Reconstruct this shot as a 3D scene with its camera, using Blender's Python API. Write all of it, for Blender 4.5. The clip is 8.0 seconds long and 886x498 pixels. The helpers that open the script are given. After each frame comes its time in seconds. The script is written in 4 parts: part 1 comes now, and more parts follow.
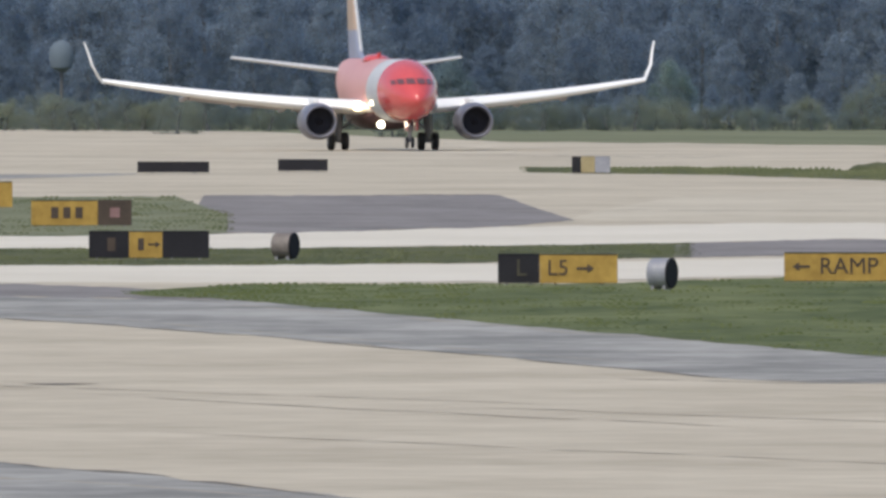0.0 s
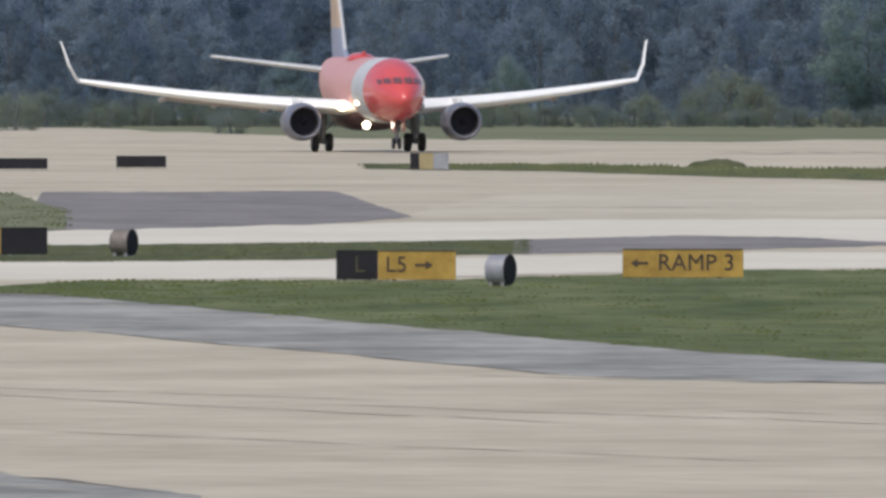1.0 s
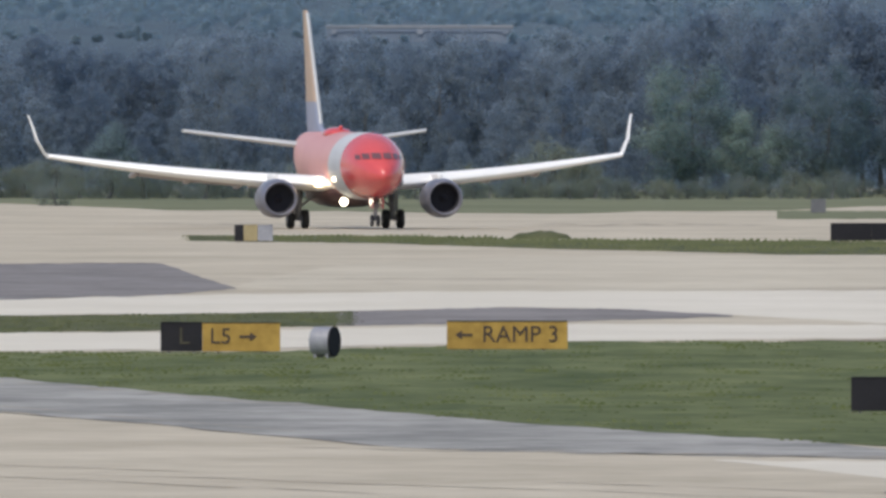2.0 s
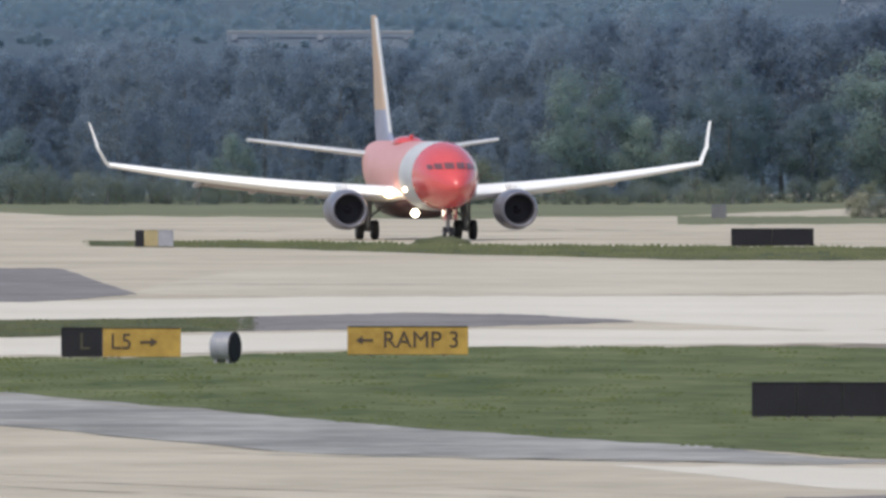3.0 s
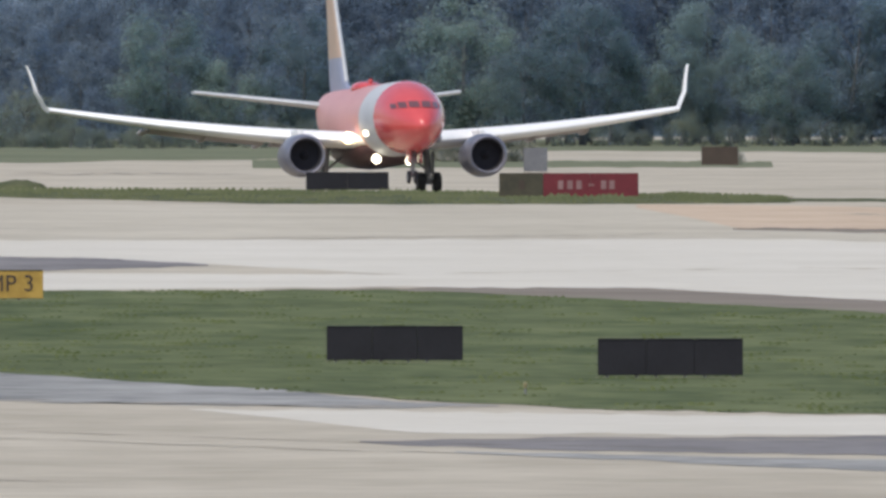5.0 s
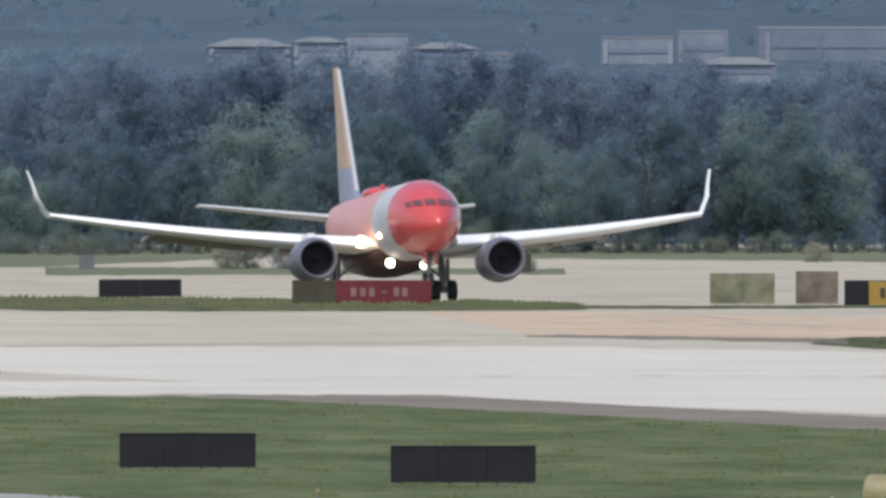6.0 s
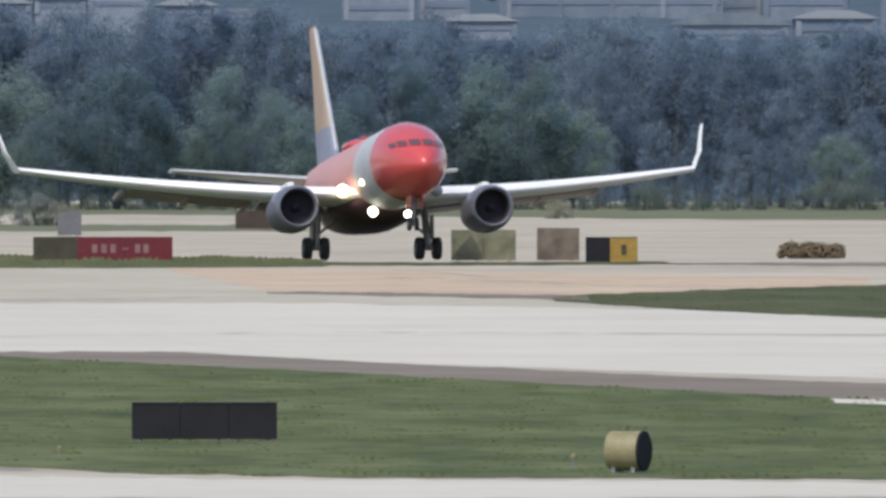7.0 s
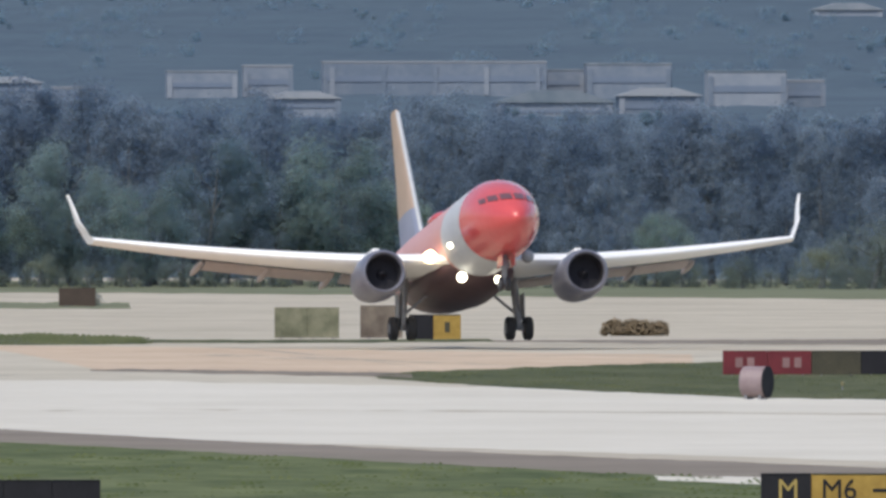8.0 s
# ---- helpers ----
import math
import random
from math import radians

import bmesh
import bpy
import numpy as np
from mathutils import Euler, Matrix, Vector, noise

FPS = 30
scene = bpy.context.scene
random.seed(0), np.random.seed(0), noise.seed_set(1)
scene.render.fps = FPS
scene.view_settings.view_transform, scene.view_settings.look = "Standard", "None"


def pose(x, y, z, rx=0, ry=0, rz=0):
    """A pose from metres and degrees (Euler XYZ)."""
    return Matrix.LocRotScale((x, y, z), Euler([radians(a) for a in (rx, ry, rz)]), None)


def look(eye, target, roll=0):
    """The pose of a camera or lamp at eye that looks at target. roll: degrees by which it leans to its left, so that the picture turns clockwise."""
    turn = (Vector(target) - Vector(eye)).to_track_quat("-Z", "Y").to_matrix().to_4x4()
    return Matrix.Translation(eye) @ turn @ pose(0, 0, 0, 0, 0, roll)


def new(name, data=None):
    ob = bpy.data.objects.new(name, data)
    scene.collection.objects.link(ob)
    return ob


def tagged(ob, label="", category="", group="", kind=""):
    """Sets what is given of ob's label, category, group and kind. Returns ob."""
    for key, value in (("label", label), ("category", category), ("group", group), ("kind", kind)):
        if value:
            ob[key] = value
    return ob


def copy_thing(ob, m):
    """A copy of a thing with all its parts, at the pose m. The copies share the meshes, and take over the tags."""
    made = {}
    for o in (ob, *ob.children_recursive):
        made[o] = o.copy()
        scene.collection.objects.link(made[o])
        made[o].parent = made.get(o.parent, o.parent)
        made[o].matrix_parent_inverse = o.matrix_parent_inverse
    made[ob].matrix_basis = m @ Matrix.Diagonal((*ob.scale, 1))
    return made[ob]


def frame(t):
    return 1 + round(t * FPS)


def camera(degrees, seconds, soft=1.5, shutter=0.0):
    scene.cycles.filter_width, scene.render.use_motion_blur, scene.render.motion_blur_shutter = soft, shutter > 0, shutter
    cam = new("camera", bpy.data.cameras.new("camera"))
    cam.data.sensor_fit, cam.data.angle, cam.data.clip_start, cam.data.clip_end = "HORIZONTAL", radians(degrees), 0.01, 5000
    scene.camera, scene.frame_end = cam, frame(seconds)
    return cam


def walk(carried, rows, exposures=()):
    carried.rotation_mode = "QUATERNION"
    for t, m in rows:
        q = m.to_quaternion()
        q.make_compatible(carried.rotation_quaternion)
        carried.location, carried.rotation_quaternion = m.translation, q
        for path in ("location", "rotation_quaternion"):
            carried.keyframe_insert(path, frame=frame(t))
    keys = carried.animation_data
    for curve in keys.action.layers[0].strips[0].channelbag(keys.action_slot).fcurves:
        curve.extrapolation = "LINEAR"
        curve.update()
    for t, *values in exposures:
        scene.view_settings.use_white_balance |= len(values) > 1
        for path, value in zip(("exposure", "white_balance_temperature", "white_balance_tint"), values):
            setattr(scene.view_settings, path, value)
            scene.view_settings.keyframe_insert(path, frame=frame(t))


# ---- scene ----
cam = camera(1.3, 8.0, soft=3.0)
walk(cam, [
    (0.0, pose(0, 0, 10.4, 89.6070, 0, 0.2554)),
    (0.3, pose(0, 0, 10.4, 89.6003, 0, 0.1793)),
    (0.5, pose(0, 0, 10.4, 89.6020, 0, 0.1219)),
    (1.0, pose(0, 0, 10.4, 89.6020, 0, 0.0182)),
    (1.2, pose(0, 0, 10.4, 89.6147, 0, -0.0280)),
    (1.5, pose(0, 0, 10.4, 89.6004, 0, -0.1078)),
    (1.8, pose(0, 0, 10.4, 89.6758, 0, -0.1924)),
    (2.0, pose(0, 0, 10.4, 89.7073, 0, -0.2396)),
    (2.1, pose(0, 0, 10.4, 89.7247, 0, -0.2603)),
    (2.2, pose(0, 0, 10.4, 89.7504, 0, -0.2786)),
    (3.3, pose(0, 0, 10.4, 89.6957, 0, -0.4481)),
    (3.5, pose(0, 0, 10.4, 89.6849, 0, -0.5028)),
    (3.8, pose(0, 0, 10.4, 89.6766, 0, -0.5733)),
    (4.0, pose(0, 0, 10.4, 89.6816, 0, -0.6396)),
    (4.3, pose(0, 0, 10.4, 89.6757, 0, -0.7449)),
    (4.5, pose(0, 0, 10.4, 89.6601, 0, -0.8162)),
    (4.7, pose(0, 0, 10.4, 89.6689, 0, -0.8838)),
    (5.0, pose(0, 0, 10.4, 89.6327, 0, -1.0093)),
    (5.2, pose(0, 0, 10.4, 89.6584, 0, -1.0972)),
    (6.3, pose(0, 0, 10.4, 89.8052, 0, -1.4063)),
    (6.5, pose(0, 0, 10.4, 89.7819, 0, -1.4892)),
    (6.8, pose(0, 0, 10.4, 89.7503, 0, -1.6109)),
    (7.0, pose(0, 0, 10.4, 89.7264, 0, -1.6930)),
    (7.2, pose(0, 0, 10.4, 89.7107, 0, -1.7847)),
    (7.4, pose(0, 0, 10.4, 89.7529, 0, -1.8885)),
    (7.5, pose(0, 0, 10.4, 89.8052, 0, -1.9307)),
    (7.7, pose(0, 0, 10.4, 89.8342, 0, -1.9626)),
    (7.8, pose(0, 0, 10.4, 89.8466, 0, -1.9671)),
    (8.0, pose(0, 0, 10.4, 89.8400, 0, -1.9522)),
], exposures=((0.0, 0.02, 6500, 10), (0.5, -0.02, 6500, 10), (1.0, -0.07, 6500, 10), (1.5, -0.1, 6500, 10), (2.2, -0.02, 6477, 10), (3.3, 0.07, 6440, 10), (4.0, 0.04, 6405, 10), (5.0, 0.0, 6355, 10), (6.3, 0.06, 6290, 10), (8.0, 0.06, 6290, 10)))

# ---- light: a clear day, the sun high on the near side of the runway ----
SUN_TO = Vector((-0.32, -0.64, 1.0)).normalized()
world = bpy.data.worlds.new("sky")
scene.world = world
world.use_nodes = True
wn = world.node_tree.nodes
sky = wn.new("ShaderNodeTexSky")
sky.sky_type, sky.sun_disc = "NISHITA", False
sky.sun_elevation = math.asin(SUN_TO.z)
sky.sun_rotation = math.atan2(SUN_TO.x, SUN_TO.y)
sky.dust_density = 2.0
wn["Background"].inputs["Strength"].default_value = 0.15
world.node_tree.links.new(sky.outputs[0], wn["Background"].inputs["Color"])
sun = new("sun", bpy.data.lights.new("sun", "SUN"))
sun.data.energy, sun.data.angle, sun.data.color = 2.25, radians(0.6), (1.0, 0.92, 0.78)
sun.matrix_basis = look(SUN_TO * 100, (0, 0, 0))


# ---- materials ----
def mat(name, dark, light, scale=1.0, fine=8.0, rough=0.7, metal=0.0, bump=0.0, coat=0.0, space="Object", stretch=(1, 1, 1), island=0.0, each=0.0, spread=(0.3, 0.7)):
    m = bpy.data.materials.new(name)
    m.use_nodes = True
    n, l = m.node_tree.nodes, m.node_tree.links
    b = n["Principled BSDF"]
    b.inputs["Roughness"].default_value = rough
    b.inputs["Metallic"].default_value = metal
    b.inputs["Coat Weight"].default_value = coat
    tc, mp = n.new("ShaderNodeTexCoord"), n.new("ShaderNodeMapping")
    mp.inputs["Scale"].default_value = stretch
    l.new(tc.outputs[space], mp.inputs["Vector"])
    big, small = n.new("ShaderNodeTexNoise"), n.new("ShaderNodeTexNoise")
    for node, s in ((big, scale), (small, scale * fine)):
        node.inputs["Scale"].default_value = s
        node.inputs["Detail"].default_value = 5
        l.new(mp.outputs[0], node.inputs["Vector"])
    mix = n.new("ShaderNodeMath")
    mix.operation = "MULTIPLY_ADD"
    mix.inputs[1].default_value = 0.4
    half = n.new("ShaderNodeMath")
    half.operation = "MULTIPLY"
    half.inputs[1].default_value = 0.6
    l.new(big.outputs["Fac"], half.inputs[0])
    l.new(small.outputs["Fac"], mix.inputs[0])
    l.new(half.outputs[0], mix.inputs[2])
    fac = mix.outputs[0]
    for weight, source in ((island, "ShaderNodeNewGeometry"), (each, "ShaderNodeObjectInfo")):
        if weight:
            g = n.new(source)
            add = n.new("ShaderNodeMath")
            add.operation = "MULTIPLY_ADD"
            add.inputs[1].default_value = weight
            off = n.new("ShaderNodeMath")
            off.operation = "SUBTRACT"
            off.inputs[1].default_value = weight / 2
            l.new(g.outputs["Random Per Island" if weight is island and source == "ShaderNodeNewGeometry" else "Random"], add.inputs[0])
            l.new(fac, add.inputs[2])
            l.new(add.outputs[0], off.inputs[0])
            fac = off.outputs[0]
    ramp = n.new("ShaderNodeValToRGB")
    ramp.color_ramp.elements[0].position, ramp.color_ramp.elements[1].position = spread
    ramp.color_ramp.elements[0].color = (*dark, 1)
    ramp.color_ramp.elements[1].color = (*light, 1)
    l.new(fac, ramp.inputs[0])
    l.new(ramp.outputs[0], b.inputs["Base Color"])
    if bump:
        bp = n.new("ShaderNodeBump")
        bp.inputs["Strength"].default_value = bump
        l.new(small.outputs["Fac"], bp.inputs["Height"])
        l.new(bp.outputs[0], b.inputs["Normal"])
    return m


def leafy(m, share=0.72, sparse=0.66):
    """Lets light through the leaves of a foliage material, plus a haze-blue sheen."""
    n, l = m.node_tree.nodes, m.node_tree.links
    b, out = n["Principled BSDF"], n["Material Output"]
    tr, mx = n.new("ShaderNodeBsdfTranslucent"), n.new("ShaderNodeMixShader")
    l.new(b.inputs["Base Color"].links[0].from_socket, tr.inputs["Color"])
    b.inputs["Specular IOR Level"].default_value = 0.1
    # bluish sheen stands in for the haze before the leaves
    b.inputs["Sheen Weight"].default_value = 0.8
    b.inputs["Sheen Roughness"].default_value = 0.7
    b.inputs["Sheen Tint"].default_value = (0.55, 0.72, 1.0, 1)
    mx.inputs[0].default_value = share
    l.new(b.outputs[0], mx.inputs[1])
    l.new(tr.outputs[0], mx.inputs[2])
    # sprays stand for many thin leaves with gaps; this also softens contrast like haze
    gaps, thin = n.new("ShaderNodeBsdfTransparent"), n.new("ShaderNodeMixShader")
    thin.inputs[0].default_value = sparse
    l.new(mx.outputs[0], thin.inputs[1])
    l.new(gaps.outputs[0], thin.inputs[2])
    l.new(thin.outputs[0], out.inputs["Surface"])
    return m


def glow(name, colour, strength):
    m = bpy.data.materials.new(name)
    m.use_nodes = True
    b = m.node_tree.nodes["Principled BSDF"]
    b.inputs["Emission Color"].default_value = (*colour, 1)
    b.inputs["Emission Strength"].default_value = strength
    return m


CONCRETE = mat("concrete", (0.375, 0.328, 0.25), (0.515, 0.46, 0.365), 0.035, 7, 0.85, stretch=(2.2, 1.2, 1), spread=(0.38, 0.62))
BRIGHT = mat("pale_concrete", (0.54, 0.50, 0.42), (0.66, 0.62, 0.54), 0.04, 7, 0.8, stretch=(2, 1, 1))
MIDCONC = mat("cream_concrete", (0.40, 0.355, 0.275), (0.545, 0.495, 0.40), 0.035, 7, 0.85, stretch=(2.2, 1, 1), spread=(0.34, 0.66))
ASPHALT = mat("asphalt", (0.14, 0.127, 0.125), (0.235, 0.215, 0.21), 0.06, 6, 0.85, stretch=(3, 1, 1), spread=(0.36, 0.64))
SHOULDER = mat("weathered_asphalt", (0.172, 0.168, 0.158), (0.352, 0.343, 0.322), 0.06, 6, 0.85, stretch=(2.2, 1, 1), spread=(0.40, 0.60))
DIRT = mat("bare_earth", (0.17, 0.145, 0.12), (0.27, 0.235, 0.20), 0.06, 10, 0.95)
TAN = mat("tan_soil", (0.44, 0.325, 0.225), (0.60, 0.475, 0.35), 0.05, 6, 0.95, stretch=(3, 1, 1))
TURF = mat("turf", (0.052, 0.072, 0.030), (0.158, 0.178, 0.084), 0.035, 5, 0.95, stretch=(5, 1, 1), spread=(0.35, 0.65))
TURFDULL = mat("dull_turf", (0.052, 0.066, 0.032), (0.115, 0.120, 0.066), 0.04, 6, 0.95, stretch=(5, 1, 1), spread=(0.36, 0.64))
BLADEDULL = mat("dull_grass_blades", (0.070, 0.088, 0.042), (0.135, 0.142, 0.078), 0.05, 7, 0.95, island=0.06)
MEADOW = mat("dry_meadow", (0.105, 0.125, 0.075), (0.215, 0.22, 0.145), 0.04, 9, 0.95)
BLADE = mat("grass_blades", (0.060, 0.082, 0.030), (0.125, 0.142, 0.062), 0.045, 6, 0.95, island=0.02)
# the wood's leaf colours are paled and blued to hold the haze
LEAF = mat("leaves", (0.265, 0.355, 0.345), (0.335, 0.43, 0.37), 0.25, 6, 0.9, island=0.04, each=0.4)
PINE = mat("hazed_foliage", (0.285, 0.355, 0.425), (0.31, 0.38, 0.45), 0.25, 6, 0.9, island=0.04, each=0.25)
SHRUB = mat("shrub_leaves", (0.25, 0.28, 0.20), (0.34, 0.37, 0.25), 0.3, 6, 0.9, island=0.1, each=0.35)
DRYLEAF = mat("dry_shrub_leaves", (0.40, 0.385, 0.26), (0.52, 0.50, 0.36), 0.3, 6, 0.9, island=0.05, each=0.3)
# bark greyed towards the haze tone of the foliage
BARK = mat("hazed_bark", (0.075, 0.08, 0.085), (0.12, 0.125, 0.13), 2.0, 6, 0.9, bump=0.4)
# far slope and its woods carry the blue of the haze in their colour
HILLSIDE = mat("haze_blue_hillside", (0.044, 0.073, 0.106), (0.069, 0.105, 0.138), 0.035, 7, 1.0, spread=(0.36, 0.64))
FARLEAF = mat("haze_blue_leaves", (0.36, 0.50, 0.58), (0.40, 0.54, 0.62), 0.05, 6, 1.0, island=0.1)
# walls, roofs and windows kept bluish and close in tone: haze in the paint
FARWALL = mat("hazed_wall", (0.15, 0.19, 0.25), (0.27, 0.30, 0.35), 0.2, 6, 0.9, each=0.5)
FARROOF = mat("hazed_roof", (0.11, 0.145, 0.18), (0.22, 0.24, 0.27), 0.2, 6, 0.9, each=0.6)
FARPANE = mat("hazed_window", (0.14, 0.18, 0.25), (0.18, 0.22, 0.29), 0.3, 6, 0.5)
for matt_ground in (TURF, TURFDULL, BLADE, BLADEDULL, MEADOW, DIRT):
    matt_ground.node_tree.nodes["Principled BSDF"].inputs["Specular IOR Level"].default_value = 0.1
for leaf_kind, sparse in ((LEAF, 0.55), (PINE, 0.55), (SHRUB, 0.55), (DRYLEAF, 0.45), (FARLEAF, 0.75)):
    leafy(leaf_kind, sparse=sparse)
RED = mat("red_paint", (0.57, 0.07, 0.072), (0.66, 0.10, 0.10), 0.25, 10, 0.26, coat=0.5)
# rear red paled towards pink for the haze and sun sheen over it
HAZEDRED = mat("hazed_red_paint", (0.54, 0.24, 0.235), (0.62, 0.32, 0.305), 0.25, 10, 0.4)
WHITE = mat("white_paint", (0.42, 0.44, 0.48), (0.56, 0.58, 0.61), 0.3, 10, 0.6)
SILVER = mat("white_wing_skin", (0.86, 0.865, 0.87), (0.92, 0.92, 0.91), 0.4, 8, 0.5)
NACELLE = mat("nacelle_paint", (0.12, 0.125, 0.175), (0.20, 0.205, 0.26), 0.5, 8, 0.35)
LIP = mat("bare_metal_lip", (0.18, 0.185, 0.235), (0.26, 0.265, 0.32), 1.0, 8, 0.35, metal=0.4)
# near-black for the shade inside the intakes, lifted a little for haze
FAN = mat("shaded_intake", (0.018, 0.018, 0.026), (0.03, 0.03, 0.04), 3.0, 6, 0.9)
EDGE = mat("dull_white_skin", (0.46, 0.47, 0.49), (0.60, 0.61, 0.62), 0.4, 8, 0.4)
FAIRING = mat("dull_flap_skin", (0.32, 0.28, 0.275), (0.44, 0.39, 0.38), 0.5, 8, 0.5)
ORANGE = mat("orange_paint", (0.40, 0.28, 0.20), (0.52, 0.38, 0.29), 0.5, 8, 0.4)
BLUE = mat("pale_blue_paint", (0.22, 0.245, 0.35), (0.32, 0.345, 0.46), 0.5, 8, 0.4)
BELLY = mat("belly_paint", (0.05, 0.028, 0.036), (0.10, 0.055, 0.06), 0.5, 8, 0.5)
# glass lifted to a reddish tone that takes in the haze
GLASS = mat("hazed_cockpit_glass", (0.13, 0.06, 0.068), (0.19, 0.09, 0.10), 0.5, 8, 0.12)
RUBBER = mat("rubber", (0.026, 0.026, 0.03), (0.05, 0.05, 0.055), 3.0, 6, 0.8)
STEEL = mat("grey_steel", (0.20, 0.20, 0.22), (0.32, 0.32, 0.34), 2.0, 6, 0.45, metal=0.4)
LAMP = glow("lamp_glow", (1.0, 0.90, 0.66), 7.0)
WARMLAMP = glow("warm_lamp_glow", (1.0, 0.72, 0.36), 8.0)
YELLOW = mat("sign_yellow", (0.29, 0.178, 0.032), (0.44, 0.285, 0.06), 0.8, 5, 0.6, spread=(0.38, 0.62))
BLACK = mat("sign_black", (0.006, 0.006, 0.010), (0.015, 0.015, 0.021), 1.5, 7, 0.85)
SIGNRED = mat("sign_red", (0.11, 0.011, 0.018), (0.17, 0.019, 0.028), 1.5, 7, 0.55)
OLIVE = mat("sign_weathered", (0.035, 0.033, 0.022), (0.078, 0.07, 0.043), 1.5, 7, 0.7)
BROWN = mat("sign_brown", (0.04, 0.027, 0.02), (0.075, 0.052, 0.038), 1.5, 7, 0.6)
LEGEND = mat("legend_yellow", (0.36, 0.26, 0.07), (0.46, 0.35, 0.12), 2.0, 7, 0.6)
PALEYELLOW = mat("pale_yellow", (0.27, 0.22, 0.11), (0.40, 0.34, 0.20), 1.5, 6, 0.7)
PALE = mat("legend_pale", (0.20, 0.11, 0.11), (0.30, 0.18, 0.18), 2.0, 7, 0.6)
CAN = mat("pale_metal_can", (0.20, 0.21, 0.25), (0.34, 0.35, 0.39), 1.5, 7, 0.5)
CANTAN = mat("tan_metal_can", (0.21, 0.18, 0.085), (0.36, 0.32, 0.19), 1.5, 7, 0.55)
CANBROWN = mat("brown_metal_can", (0.125, 0.108, 0.10), (0.25, 0.222, 0.205), 1.5, 7, 0.6)
CANPINK = mat("pinkish_metal_can", (0.21, 0.155, 0.165), (0.31, 0.24, 0.245), 1.5, 7, 0.55)
GREYBOX = mat("grey_cabinet", (0.10, 0.105, 0.12), (0.17, 0.175, 0.19), 1.2, 7, 0.7)
KHAKI = mat("khaki_panel", (0.085, 0.068, 0.056), (0.215, 0.18, 0.145), 0.45, 3, 0.9, spread=(0.40, 0.60))
MOSS = mat("mossy_panel", (0.10, 0.105, 0.066), (0.25, 0.245, 0.17), 0.45, 3, 0.9, spread=(0.40, 0.60))
RUST = mat("rusty_brush", (0.19, 0.145, 0.09), (0.30, 0.235, 0.155), 1.2, 7, 0.9, island=0.3)


# ---- mesh tools ----
def part(name, bm, material, parent=None, label="", smooth=False):
    me = bpy.data.meshes.new(name)
    bm.to_mesh(me)
    bm.free()
    me.materials.append(material)
    if smooth:
        for p in me.polygons:
            p.use_smooth = True
        me.set_sharp_from_angle(angle=radians(40))
    ob = new(name, me)
    ob.parent = parent
    if label:
        tagged(ob, label)
    return ob


def empty(name, m, label, category, group=""):
    ob = new(name)
    ob.matrix_basis = m
    return tagged(ob, label, category, group)


def box(sx, sy, sz, x=0, y=0, z=0, bevel=0.0):
    bm = bmesh.new()
    bmesh.ops.create_cube(bm, size=1, matrix=Matrix.Translation((x, y, z)) @ Matrix.Diagonal((sx, sy, sz, 1)))
    if bevel:
        bmesh.ops.bevel(bm, geom=bm.edges[:], offset=bevel, segments=2, affect="EDGES", profile=0.6)
    return bm


def loft(rings, close=True, caps=True):
    """A skin over rings of points that have the same count."""
    bm = bmesh.new()
    rows = [[bm.verts.new(p) for p in r] for r in rings]
    n = len(rows[0])
    for a, b in zip(rows, rows[1:]):
        for i in range(n if close else n - 1):
            j = (i + 1) % n
            bm.faces.new((a[i], a[j], b[j], b[i]))
    if caps:
        bm.faces.new(rows[0][::-1])
        bm.faces.new(rows[-1])
    bmesh.ops.recalc_face_normals(bm, faces=bm.faces[:])
    return bm


def spin(profile, x=0, z=0, n=36, caps=False):
    """A body turned about an axis along y: profile rows of (y, radius)."""
    return loft([[(x + r * math.cos(2 * math.pi * i / n), y, z + r * math.sin(2 * math.pi * i / n)) for i in range(n)] for y, r in profile], caps=caps)


def rod(a, b, r, n=10):
    a, b = Vector(a), Vector(b)
    bm = bmesh.new()
    bmesh.ops.create_cone(bm, cap_ends=True, segments=n, radius1=r, radius2=r, depth=(b - a).length)
    q = (b - a).to_track_quat("Z", "Y").to_matrix().to_4x4()
    bmesh.ops.transform(bm, matrix=Matrix.Translation((a + b) / 2) @ q, verts=bm.verts[:])
    return bm


def smoothstep(a, b, x):
    t = min(1, max(0, (x - a) / (b - a)))
    return t * t * (3 - 2 * t)


# ---- ground ----
def lie(y):
    """The height of the ground: a low swell before the runway's near end."""
    return 0.55 * smoothstep(1430, 1800, y) * (1 - smoothstep(1890, 2130, y))


def structure(name, me_or_bm, material, label, category):
    ob = part(name, me_or_bm, material)
    return tagged(ob, label, category, kind="structure")


def ground_sheet():
    ys = [-4900, -2000, -500, 0, 400] + list(range(500, 2300, 15)) + list(range(2300, 4900, 100))
    xs = [-4900, -1500, -400, -150, 0, 150, 400, 1500, 4900]
    bm = bmesh.new()
    rows = [[bm.verts.new((x, y, lie(y) - 0.006)) for x in xs] for y in ys]
    for a, b in zip(rows, rows[1:]):
        for i in range(len(xs) - 1):
            bm.faces.new((a[i], a[i + 1], b[i + 1], b[i]))
    return structure("ground", bm, CONCRETE, "pale sunlit concrete apron and runway with darker streaks", "ground")


def edge_at(points, s):
    """A point on a line of plan points, by its share of the stretch in x."""
    x = points[0][0] + s * (points[-1][0] - points[0][0])
    for (x0, y0), (x1, y1) in zip(points, points[1:]):
        if x <= x1 or (x1, y1) == points[-1]:
            t = (x - x0) / (x1 - x0)
            return x, y0 + t * (y1 - y0)


PLANS = {}


